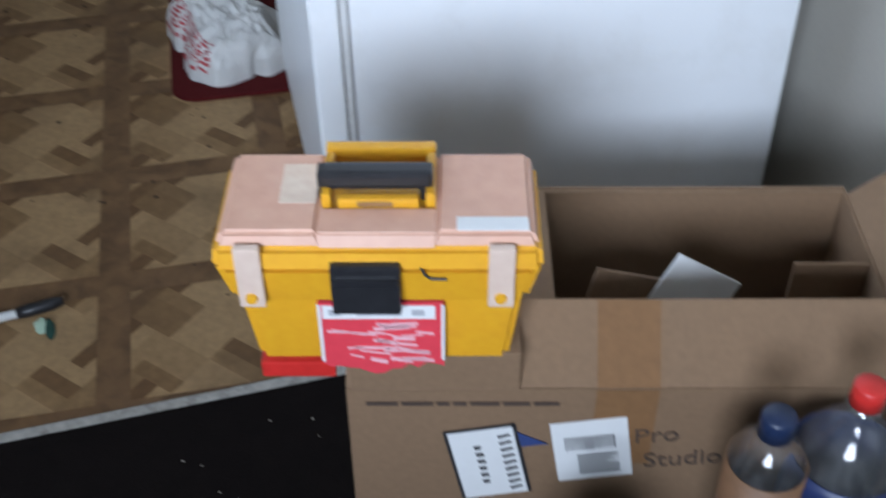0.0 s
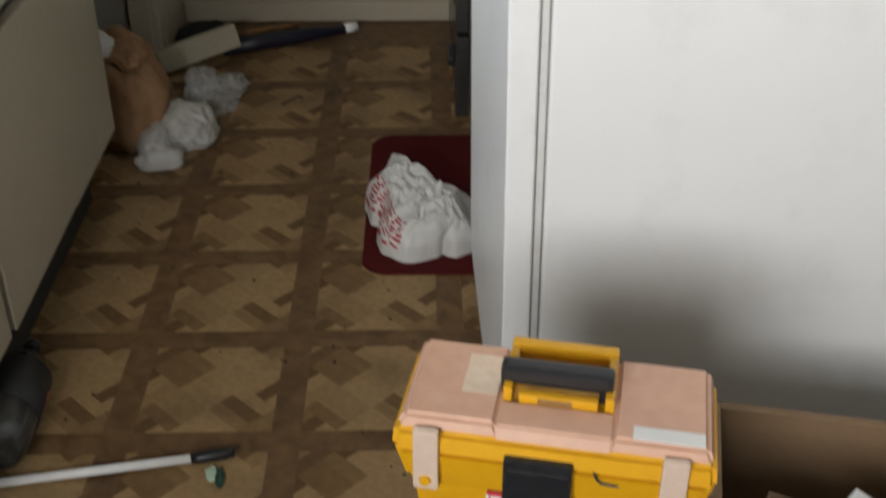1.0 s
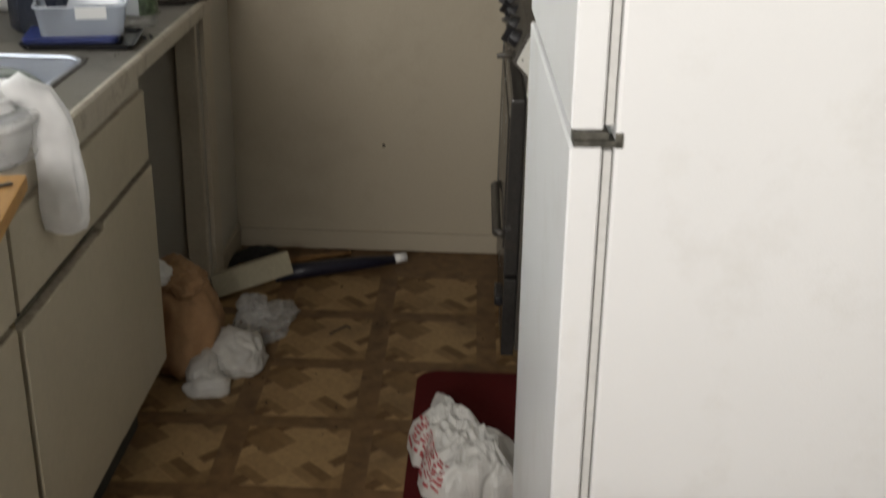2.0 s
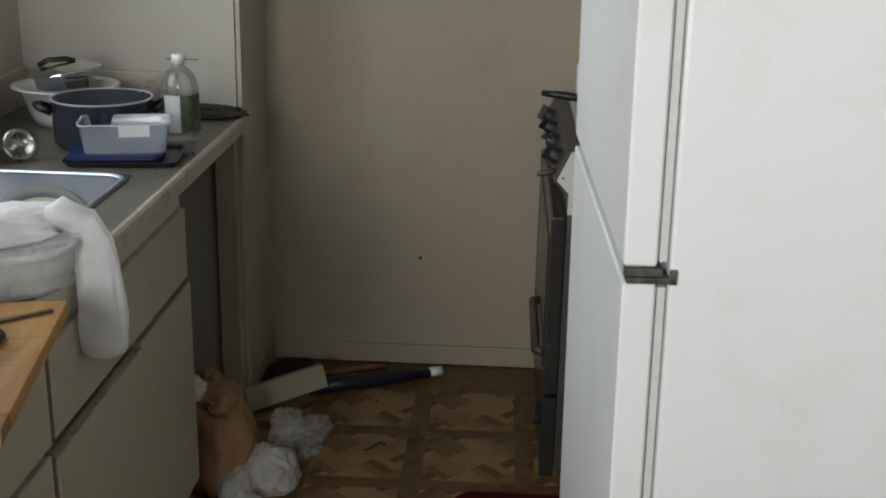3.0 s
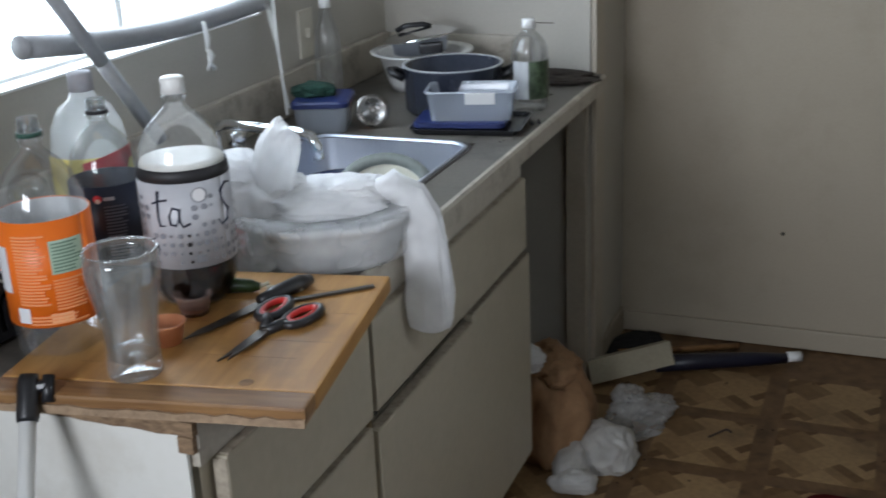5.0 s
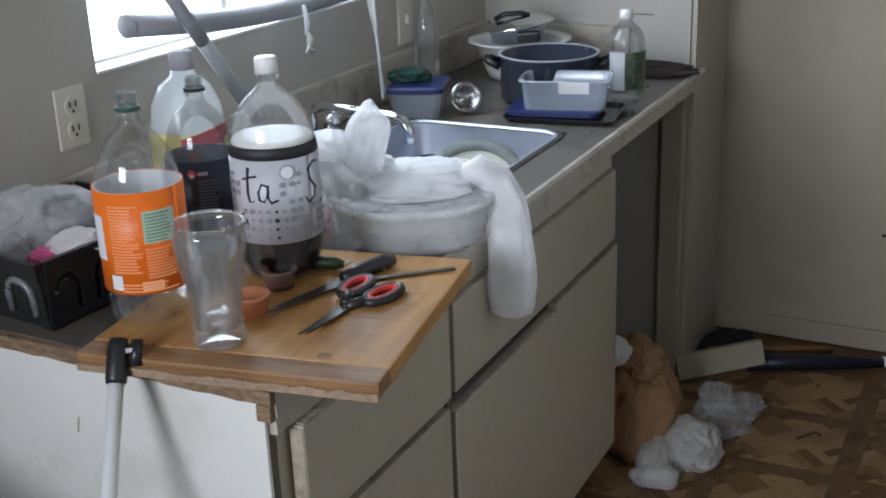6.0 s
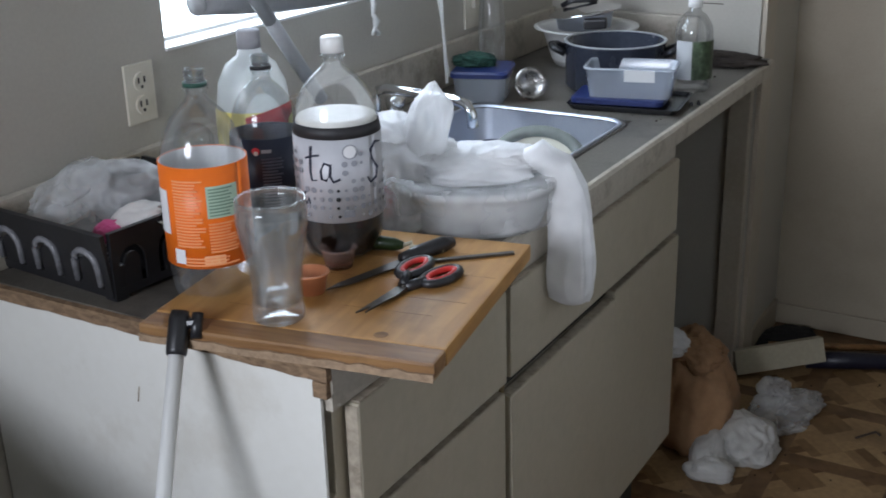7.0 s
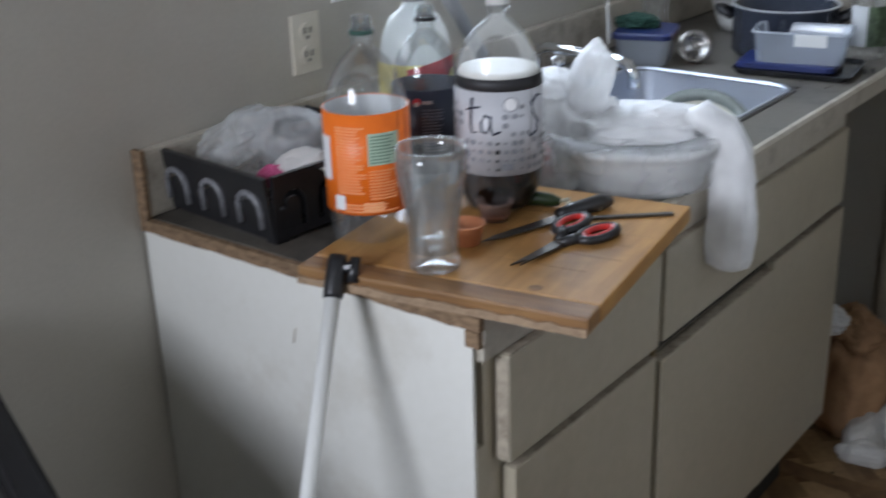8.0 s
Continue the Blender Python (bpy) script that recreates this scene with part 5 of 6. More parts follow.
# ---- beyond the sink ----
tb2 = thing("food_tub", (-1.272, 2.590, CT + 0.001), 18, "cloudy food tub with a blue lid behind the sink", "food tub", "food tubs")
part("tub_body", shell(0.125, 0.14, 0.02, ((0.86, 0.0), (0.97, 0.055), (1.0, 0.058))), TUBP, tb2, smooth=False)
part("lid", shell(0.132, 0.147, 0.02, ((1.0, 0.0585), (1.0, 0.068), (0.93, 0.072))), BLUEP, tb2, "blue lid")
gc = thing("green_cloth", (-1.300, 2.600, CT + 0.0735), 0, "dark green cloth heaped on the tub lid", "cloth")
part("cloth", crumple(0.045, 0.035, 0.016, 18, 0.3, None, None, pose(0, 0, 0.009)), GREENC, gc, smooth=True)
og = thing("orange_bottle", (-1.195, 2.665, CT + 0.001), 0, "small orange bottle behind the tub", "bottle")
part("bottle_body", lathe([(0, 0), (0.016, 0), (0.017, 0.04), (0.010, 0.052), (0, 0.056)], 16), ORSAUCE, og, smooth=True)
cbt = thing("clear_bottle", (-1.36, 2.80, CT + 0.001), 0, "tall empty clear bottle with a white cap", "bottle")
part("bottle_body", lathe([(0, 0.004), (0.026, 0), (0.032, 0.008), (0.033, 0.13), (0.030, 0.175), (0.016, 0.215), (0.0125, 0.225), (0.0125, 0.24)], 28), PET, cbt, smooth=True)
part("cap", lathe([(0, 0.258), (0.013, 0.258), (0.0145, 0.252), (0.0145, 0.238), (0, 0.238)], 20), WHITEP, cbt, "white cap", True)
ss = thing("sink_strainer", (-1.163, 2.615, CT + 0.038), 35, "round steel sink strainer propped on edge", "strainer", rx=66)
part("dish", lathe([(0, -0.012), (0.022, -0.010), (0.028, 0.0), (0.038, 0.002), (0.038, 0.004), (0.027, 0.003), (0.020, -0.007), (0, -0.009)], 28), mat("dull_strainer_steel", (0.30, 0.285, 0.27), 0.28, 1.0, var=0.3, scale=40), ss, smooth=True)
part("knob", lathe([(0, 0.008), (0.005, 0.008), (0.004, -0.008), (0, -0.008)], 12), CHROME, ss)
pt = thing("stock_pot", (-1.040, 2.812, CT + 0.001), 0, "dark blue cooking pot with two black handles", "pot")
part("pot_body", lathe([(0, 0), (0.105, 0), (0.115, 0.01), (0.116, 0.104), (0.119, 0.107), (0.119, 0.110), (0.113, 0.110), (0.108, 0.012), (0, 0.008)], 44), POTM, pt, smooth=True)
part("rim", lathe([(0.1128, 0.1102), (0.1195, 0.1102), (0.1195, 0.1126), (0.1128, 0.1126), (0.1128, 0.1102)], 44), BLIND, pt, "bright worn rim", True)
for a in (197, 17):
    bm = tube([(0.114, -0.026, 0.082), (0.140, -0.024, 0.094), (0.150, 0, 0.098), (0.140, 0.024, 0.094), (0.114, 0.026, 0.082)], 0.009, 8)
    bm.transform(pose(0, 0, 0, 0, 0, a))
    part("handle", bm, BLACKP, pt, "black loop handle", True)
co2 = thing("white_bowl", (-1.212, 3.040, CT + 0.001), 0, "white plastic bowl with a wide rim", "bowl")
part("bowl_body", lathe([(0, 0), (0.080, 0), (0.090, 0.02), (0.112, 0.088), (0.134, 0.094), (0.134, 0.098), (0.108, 0.094), (0.085, 0.022), (0, 0.006)], 44), WHITEP, co2, smooth=True)
ld = thing("steel_saucepan", (-1.215, 3.035, CT + 0.0945), 20, "steel saucepan with a tilted lid lying on the bowl", "pan", ry=-3)
part("pan_body", lathe([(0, 0), (0.068, 0), (0.073, 0.034), (0.075, 0.036), (0, 0.036)], 36), STEEL, ld, smooth=True)
lid_ = lathe([(0.078, 0), (0.092, 0.001), (0.093, 0.004), (0.080, 0.010), (0.05, 0.020), (0.0, 0.024), (0, 0.0)], 40)
lid_.transform(pose(0.004, 0, 0.038, 0, -5, 0))
part("lid", lid_, CHROME, ld, "steel lid", True)
part("lid_grip", tube([(-0.055, -0.012, 0.058), (-0.030, -0.014, 0.070), (0.012, -0.012, 0.070), (0.034, -0.010, 0.062)], 0.007, 8), BLACKP, ld, "black lid grip", True)
part("handle", box(0.004, 0.062, -0.100, -0.070, 0.008, 0.034, 0.006), BLACKP, ld, "stubby black handle")
tr = thing("black_tray", (-0.945, 2.672, CT + 0.001), 8, "shallow black tray on the worktop", "tray")
part("tray_body", shell(0.25, 0.19, 0.02, ((0.93, 0.0), (1.0, 0.012), (0.96, 0.012), (0.9, 0.005))), BLACKM, tr)
fl = thing("lid_tray", (-0.962, 2.664, CT + 0.0135), 10, "navy blue tub lid under the food tub", "lid")
part("lid_body", shell(0.205, 0.145, 0.02, ((1.0, 0.0), (1.0, 0.010), (0.95, 0.012))), BLUEP, fl)
ft = thing("food_tub", (-0.940, 2.664, CT + 0.0262), 14, "empty cloudy food tub without its lid", "food tub", "food tubs")
part("tub_body", shell(0.196, 0.118, 0.020, ((0.90, 0.0), (0.985, 0.060), (1.03, 0.061), (1.03, 0.066), (0.97, 0.066), (0.955, 0.060), (0.875, 0.004), (0.2, 0.003)), closed=False), TUBP, ft, smooth=True)
part("sticker", merge(box(-0.010, 0.056, -0.0008, 0.0, 0.0, 0.026), None, pose(0, -0.0592, 0.038, 5)), PAPER, ft, "white sticker")
gb = thing("water_bottle", (-0.868, 2.860, CT + 0.001), 0, "empty clear bottle with a dark leafy label and white cap", "bottle")
part("bottle_body", lathe([(0, 0.004), (0.036, 0), (0.043, 0.007), (0.0435, 0.02), (0.0425, 0.024), (0.0435, 0.028), (0.0435, 0.128), (0.0425, 0.142), (0.037, 0.158), (0.027, 0.172), (0.0165, 0.180), (0.0128, 0.186), (0.0128, 0.194)], 40), PET, gb, "clear plastic body", True)
part("cap", lathe([(0, 0.210), (0.0145, 0.210), (0.0155, 0.207), (0.0158, 0.190), (0, 0.190)], 24, None, None, lambda a, z: 1 + 0.02 * math.cos(20 * a)), WHITEP, gb, "white cap", True)
part("label_band", patch(0.0440, A - 22, A + 75, 0.030, 0.118, k=16), GREENL, gb, "dark leafy label")
part("label_band", patch(0.0440, A - 75, A - 23, 0.030, 0.118, k=10), clear_mat("pale_label", (0.8, 0.82, 0.82), 0.2, 0.5), gb, "pale side of the label")

rg = thing("dirty_rag", (-0.93, 3.17, CT + 0.001), 0, "dark rag against the stub wall", "rag")
part("cloth", crumple(0.13, 0.06, 0.016, 22, 0.25, None, None, pose(0, 0, 0.009)), mat("dark_brown_rag", (0.035, 0.026, 0.02), 0.9, var=0.4, bump=0.4), rg, smooth=True)

# ---- floor things ----
mt = thing("floor_mat", (0.02, 2.515, 0.002), -0.5, "maroon bath mat with rounded corners", "mat")
part("mat_pad", prism(rounded(0.42, 0.65, 0.05), 0.0, 0.009, None, None, 0.003), MATRED, mt)
SHOP = [(-0.178, 2.40), (-0.172, 2.47), (-0.115, 2.585), (-0.06, 2.50), (-0.005, 2.445), (0.045, 2.44), (0.055, 2.34), (0.035, 2.255), (-0.02, 2.245), (-0.075, 2.228), (-0.125, 2.265), (-0.16, 2.32)]
sb = thing("shopping_bag", (0, 0, 0.0125), 0, "crumpled white shopping bag with red print on the mat", "bag")
part("bag_body", pillow(SHOP, 0.085, 3, 0.34), FILMD, sb, smooth=False)
red = mat("faded_red_print", (0.42, 0.075, 0.08), 0.7, var=0.3, scale=30)
q = random.Random(31)
for k in range(8):
    s0 = 0.78 + q.uniform(0, 0.03)
    while s0 < 1.03:
        s1 = s0 + q.uniform(0.018, 0.05)
        f0 = 0.70 + 0.037 * k + q.uniform(-0.006, 0.006)
        part("red_print", pillow(SHOP, 0.085, 3, 0.34, 10, 2, (s0, s1, f0, f0 + q.uniform(0.014, 0.026)), 0.0022), red, sb)
        s0 = s1 + q.uniform(0.008, 0.02)
lb2 = thing("soda_bottle", (-0.792, 1.568, 0.056), 3.0, "half-empty cola bottle lying on the floor", "bottle", "soda bottles", rx=-90)
part("bottle_body", lathe([(0, 0.006), (0.034, 0), (0.05, 0.02), (0.055, 0.05), (0.055, 0.18), (0.05, 0.22), (0.034, 0.262), (0.016, 0.285), (0.0125, 0.295), (0.0125, 0.302)], 36), PET, lb2, smooth=True)
part("cola", lathe([(0, 0.008), (0.046, 0.02), (0.0525, 0.05), (0.0525, 0.18), (0.047, 0.22), (0.031, 0.26), (0, 0.27)], 32), COLA, lb2, "dark cola", True)
part("label_band", patch(0.0552, 0, 360, 0.10, 0.215, k=40), INK, lb2, "black label", True)
part("label_panel", disc_on(0.0568, 20, 0.17, 0.018), REDLAB, lb2, "red round mark")
bars(lb2, 0.0566, GREYINK, 60, 120, [0.12 + 0.014 * i for i in range(5)], 0.003, 12)
part("cap", lathe([(0, 0.318), (0.014, 0.318), (0.0155, 0.312), (0.0155, 0.299), (0, 0.299)], 20), BLACKP, lb2, "black cap", True)
rd = thing("cleaning_rod", (0, 0, 0), label="white rod with a black grip lying on the floor", category="rod")
part("rod", tube([(-0.806, 1.5485, 0.012), (-0.466, 1.607, 0.012)], 0.0085, 10), WHITEP, rd, smooth=True)
part("grip", tube([(-0.466, 1.607, 0.012), (-0.45, 1.610, 0.012), (-0.41, 1.619, 0.012), (-0.392, 1.624, 0.012)], 0.0115, 10, taper=(0.8, 1, 1, 0.7)), BLACKP, rd, "black grip", True)
wr = thing("green_wrapper", (-0.412, 1.566, 0.002), 10, "scrap of green wrapper on the floor", "litter")
part("scrap", crumple(0.007, 0.022, 0.004, 41, 0.25, None, None, pose(0, 0, 0.003), seg=20, rings=12), GREENC, wr)
part("scrap", crumple(0.010, 0.016, 0.003, 42, 0.25, None, None, pose(-0.012, 0.012, 0.003), seg=20, rings=12), GREENLAB, wr)
bgp = thing("paper_bag", (-0.845, 2.915, 0.001), 15, "crumpled brown paper grocery bag spilling from under the worktop", "bag")
part("bag_body", crumple(0.115, 0.15, 0.18, 51, 0.17, lambda d: 1 - 0.2 * max(0, d.z), None, pose(0, 0, 0.10), fine=0.45), BAGPAPER, bgp, smooth=True)
part("folded_mouth", crumple(0.06, 0.075, 0.03, 57, 0.3, None, None, pose(0.01, -0.02, 0.232, 10, 14, 0)), BAGPAPER, bgp, "crushed open mouth", True)
wb = thing("plastic_bag", (-0.675, 2.865, 0.002), 0, "twisted white plastic bag on the floor", "bag", "plastic bags")
part("film", crumple(0.074, 0.096, 0.054, 61, 0.20, None, None, pose(-0.006, -0.004, 0.029, 0, 0, 30), fine=0.45), FILMD, wb, "puffed body of the bag", True)
part("twisted_arm", crumple(0.046, 0.100, 0.042, 63, 0.14, None, None, pose(-0.074, -0.078, 0.022, 0, 0, 8), fine=0.4), FILMD, wb, "twisted arm of the bag", True)
part("loose_end", crumple(0.056, 0.032, 0.032, 65, 0.16, None, None, pose(-0.044, -0.164, 0.017, 0, 0, 14), fine=0.4), FILMD, wb, "loose end of the bag", True)
wb2 = thing("plastic_bag", (-0.645, 3.085, 0.002), 0, "thin dirty white bag flattened on the floor", "bag", "plastic bags")
part("film", crumple(0.070, 0.110, 0.032, 67, 0.34, None, None, pose(0, 0, 0.018, 0, 0, -15), fine=0.8), FILMT, wb2, smooth=True)
part("fold", crumple(0.040, 0.055, 0.040, 69, 0.28, None, None, pose(-0.030, 0.040, 0.028, 0, 0, 30), fine=0.6), FILMT, wb2, "upright fold of film", True)
tw = thing("twig", (0, 0, 0.0), 0, "small dark twig on the vinyl floor", "litter")
part("stick", tube([(-0.448, 3.049, 0.004), (-0.430, 3.072, 0.005), (-0.408, 3.100, 0.006), (-0.394, 3.090, 0.004)], 0.0028, 6), INKBR, tw, smooth=True)
bg2 = thing("paper_bag", (-0.985, 2.72, 0.001), 40, "dark crumpled paper bag standing under the worktop", "bag")
part("bag_body", crumple(0.10, 0.10, 0.28, 53, 0.14, lambda d: 1 - 0.25 * max(0, d.z), None, pose(0, 0, 0.155)), BAGPAPER, bg2, smooth=True)
part("folded_mouth", crumple(0.06, 0.06, 0.03, 58, 0.3, None, None, pose(0, 0, 0.36)), BAGPAPER, bg2, "crushed open mouth", True)
ws2 = thing("paper_towel", (-0.89, 2.80, 0.27), 10, "crumpled white paper towel on the paper bag", "paper")
part("sheet", crumple(0.055, 0.05, 0.035, 55, 0.25, None, None, pose(0, 0, 0.015)), PAPER, ws2, smooth=True)
bd = thing("cream_board", (-0.712, 3.322, 0.012), 33, "cream painted board leaning low on the floor clutter", "board", ry=0)
part("board", merge(box(-0.13, 0.125, -0.02, 0.02, 0.0, 0.07, 0.002), None, pose(0, 0, 0.012, -18, -7, 0)), CREAMB, bd)
um = thing("folded_umbrella", (0, 0, 0), label="folded navy umbrella with a white tip by the back wall", category="umbrella")
part("canopy", tube([(-0.66, 3.40, 0.026), (-0.55, 3.445, 0.028), (-0.40, 3.515, 0.024), (-0.30, 3.56, 0.02)], 0.025, 12, taper=(1, 1, 0.85, 0.6)), NAVY, um, "navy folded cloth", True)
part("tip", tube([(-0.30, 3.56, 0.024), (-0.262, 3.577, 0.024)], 0.0155, 12), WHITEP, um, "white end cap", True)
sk3 = thing("wooden_stick", (0, 0, 0), label="brown wooden stick against the back wall", category="stick")
part("stick", tube([(-0.78, 3.44, 0.03), (-0.45, 3.625, 0.012)], 0.011, 8), BOARDD, sk3, smooth=True)
dk = thing("dark_cloth", (-0.74, 3.50, 0.001), 0, "dark cloth heaped in the corner", "cloth")
part("cloth", crumple(0.085, 0.12, 0.022, 71, 0.2, None, None, pose(0, 0, 0.013)), mat("black_cloth", (0.008, 0.008, 0.009), 0.95, bump=0.4), dk, smooth=True)

# ---- grabber leaning on the board ----
gr = thing("reaching_tool", (0, 0, 0), label="white pole with a black clip leaning on the cutting board", category="tool")
p1 = Vector((-0.988, 1.254, 0.958))
p0 = p1 + (Vector((-0.938, 1.146, 0.790)) - p1) * (0.952 / 0.168)
along = (p0 - p1).normalized()
part("pole", tube([p0, p1 + along * 0.045], 0.0098, 14), WHITEP, gr, smooth=True)
part("clip", tube([p1 + along * 0.056, p1 + along * 0.050, p1 + along * 0.012, p1], 0.0135, 14, taper=(0.92, 1, 1, 0.82)), BLACKP, gr, "black plastic end", True)
d = Vector((0.021, 0.010, 0.002))
part("clip_arm", tube([p1 + along * 0.036 + d, p1 + along * 0.004 + d], 0.0075, 10), BLACKP, gr, "black clip arm", True)
part("clip_bridge", tube([p1 + along * 0.016, p1 + along * 0.016 + d], 0.007, 8), BLACKP, gr)

# ---- cardboard box, toolbox and bottles in the living room ----
YAW = -11.8
cx = thing("cardboard_box", (0.022, 0.914, 0.003), YAW, "open brown cardboard shipping box with labels on its front", "box")
BW, BD, BH = 0.60, 0.33, 0.472
part("front_wall", box(0, BW, 0, 0.005, 0.0, BH, 0.001), CARD, cx)
part("back_wall", box(0, BW, BD - 0.005, BD, 0.0, BH, 0.001), CARD, cx)
part("side_wall", box(0, 0.005, 0.0052, BD - 0.0052, 0.0, BH, 0.001), CARD, cx)
part("side_wall", box(BW - 0.005, BW, 0.0052, BD - 0.0052, 0.0, BH, 0.001), CARD, cx)
part("bottom", box(0.005, BW - 0.005, 0.005, BD - 0.005, 0.0, 0.006), CARDD, cx)
part("front_flap", merge(box(0.0, BW, -0.0025, 0.0025, 0.0, 0.092, 0.001), None, pose(0, 0.0025, BH, -40)), CARD, cx, "folded-in front flap")
part("back_flap", merge(box(0.0, BW, -0.0025, 0.0025, 0.0, 0.10, 0.001), None, pose(0, BD + 0.0035, BH, -168)), CARD, cx, "back flap hanging down behind")
part("side_flap", merge(box(-0.0025, 0.0025, 0.01, BD - 0.01, 0.0, 0.12, 0.001), None, pose(BW, 0, BH, 0, 50)), CARD, cx, "side flap")
part("side_flap", box(0.0, 0.225, 0.006, BD - 0.006, BH + 0.0005, BH + 0.0045, 0.001), CARD, cx, "closed side flap")
part("tape", box(0.26, 0.325, -0.0012, -0.0002, BH - 0.12, BH - 0.001), TAPE, cx, "shiny brown tape")
part("tape", merge(box(0.26, 0.325, -0.0036, -0.0028, 0.0, 0.091), None, pose(0, 0.0025, BH, -40)), TAPE, cx, "shiny brown tape")


def on_front(bm, x, z, ang=0.0):
    bm.transform(pose(x, -0.0012, z, 90, 0, 0) @ pose(0, 0, 0, 0, 0, ang))
    return bm


def shipping_label(x, z, w, h, ang, seed, dark):
    """A paper label with bars for the small print."""
    s = part("shipping_label", on_front(prism([(0, 0), (w, 0), (w, h), (0, h)], 0, 0.0008), x, z, ang), PAPER, cx, "white printed shipping label")
    q = random.Random(seed)
    bm = bmesh.new()
    if dark:
        for e in ((-0.002, 0.002, 0, h), (w - 0.003, w + 0.001, 0, h), (0, w, h - 0.003, h + 0.001)):
            prism([(e[0], e[2]), (e[1], e[2]), (e[1], e[3]), (e[0], e[3])], 0.0008, 0.0012, bm)
        for i in range(6):
            y = h * (0.2 + 0.1 * i)
            prism([(w * 0.35, y), (w * (0.42 + q.uniform(0, 0.08)), y), (w * 0.46, y + 0.006), (w * 0.35, y + 0.006)], 0.0008, 0.0012, bm)
        for i in range(9):
            y = h * (0.06 + 0.095 * i)
            prism([(w * 0.72, y), (w * 0.9, y + 0.003), (w * 0.9, y + 0.007), (w * 0.72, y + 0.005)], 0.0008, 0.0012, bm)
    else:
        for i in range(16):
            x0 = w * (0.16 + 0.042 * i)
            prism([(x0, h * 0.52), (x0 + q.uniform(0.0008, 0.0025), h * 0.52), (x0 + 0.002, h * 0.74), (x0, h * 0.74)], 0.0008, 0.0012, bm)
        for i in range(6):
            y = h * (0.1 + 0.06 * i)
            prism([(w * 0.3, y), (w * q.uniform(0.6, 0.9), y), (w * 0.85, y + 0.003), (w * 0.3, y + 0.003)], 0.0008, 0.0012, bm)
    on_front(bm, x, z, ang)
    part("label_print", bm, INK, s, "dark bars of print")


shipping_label(0.124, 0.289, 0.076, 0.118, 11, 3, True)
shipping_label(0.229, 0.321, 0.082, 0.098, 9, 4, False)
part("label_print", on_front(prism([(0, 0), (0.03, 0.0), (0.0, 0.024)], 0, 0.0009), 0.184, 0.381, 9), INKB, cx, "dark blue corner sticker")
bm = bmesh.new()
q = random.Random(2)
x = 0.02
for k in range(7):
    wd = q.uniform(0.012, 0.034)
    prism([(x, 0), (x + wd, 0), (x + wd, 0.0055), (x, 0.0055)], 0, 0.0006, bm)
    x += wd + 0.004
part("box_print", on_front(bm, 0, BH - 0.024, 0), INKBR, cx, "faint brown line of print")
for wd, xx, zz in (("Pro", 0.306, 0.386), ("Studio", 0.320, 0.345)):
    part("box_print", on_front(text_mesh(wd, 0.034), xx, zz, 6), INKBR, cx, "brown printed word on cardboard")
part("inner_flap", box(0.508, 0.594, 0.196, 0.200, 0.33, 0.468, 0.001), CARD, cx, "loose cardboard flap inside")
pw = thing("packing_paper", (0.338, 0.972, BH - 0.14), YAW, "folded white paper sticking up inside the box", "paper")
part("sheet", merge(box(-0.035, 0.060, -0.002, 0.002, -0.10, 0.192, 0.001), None, pose(0, 0, 0, -14, 34, 6)), PAPER, pw)
part("card_insert", merge(box(-0.045, 0.04, -0.002, 0.002, -0.10, 0.158, 0.001), None, pose(-0.020, 0.012, 0, -12, 16, 4)), CARDD, pw, "brown card insert")
part("insert_base", box(-0.06, 0.09, -0.01, 0.12, -(BH - 0.14) + 0.008, -0.085), CARDD, pw)

def taper_box(x0, x1, y0, y1, z0, z1, dx, dy, bevel, bm=None, top=0.0):
    """A box that narrows downwards by dx, dy; top: how far its front edge leans back."""
    own = bmesh.new()
    vs = [own.verts.new((x, y, z)) for z, s in ((z0, 1), (z1, 0)) for x, y in ((x0 + s * dx, y0 + s * dy + (1 - s) * top), (x1 - s * dx, y0 + s * dy + (1 - s) * top), (x1 - s * dx, y1 - s * dy), (x0 + s * dx, y1 - s * dy))]
    own.faces.new(vs[3::-1])
    own.faces.new(vs[4:])
    for i in range(4):
        own.faces.new((vs[i], vs[(i + 1) % 4], vs[4 + (i + 1) % 4], vs[4 + i]))
    bmesh.ops.bevel(own, geom=own.edges[:], offset=bevel, segments=3, affect="EDGES")
    return merge(own, bm)


tx = thing("toolbox", (-0.089, 0.900, 0.534), YAW, "yellow plastic toolbox with a peach see-through lid", "toolbox")
TW, TD = 0.298, 0.130
part("base_shell", taper_box(0.014, TW - 0.014, 0.014, TD - 0.008, 0.0, 0.112, 0.013, 0.008, 0.007), YEL, tx)
part("lid_frame", taper_box(0.0, TW, -0.003, TD, 0.091, 0.148, 0.013, 0.010, 0.009), YEL, tx, "yellow lid rim")
part("lid_shoulder", taper_box(0.002, TW - 0.002, -0.001, TD - 0.002, 0.140, 0.166, -0.002, -0.002, 0.006, top=0.004), YEL, tx, "yellow band under the clear lid")
part("left_compartment", taper_box(0.010, 0.096, 0.004, TD - 0.003, 0.164, 0.1785, -0.006, 0.0, 0.004, top=0.006), LIDP, tx, "cloudy peach compartment lid")
part("right_compartment", taper_box(TW - 0.096, TW - 0.010, 0.004, TD - 0.003, 0.164, 0.1785, -0.006, 0.0, 0.004, top=0.006), LIDP, tx, "cloudy peach compartment lid")
part("middle_lid", taper_box(0.0955, TW - 0.0955, 0.003, 0.045, 0.164, 0.1775, 0.0, 0.0, 0.002, top=0.006), LIDP, tx, "peach front lid strip")
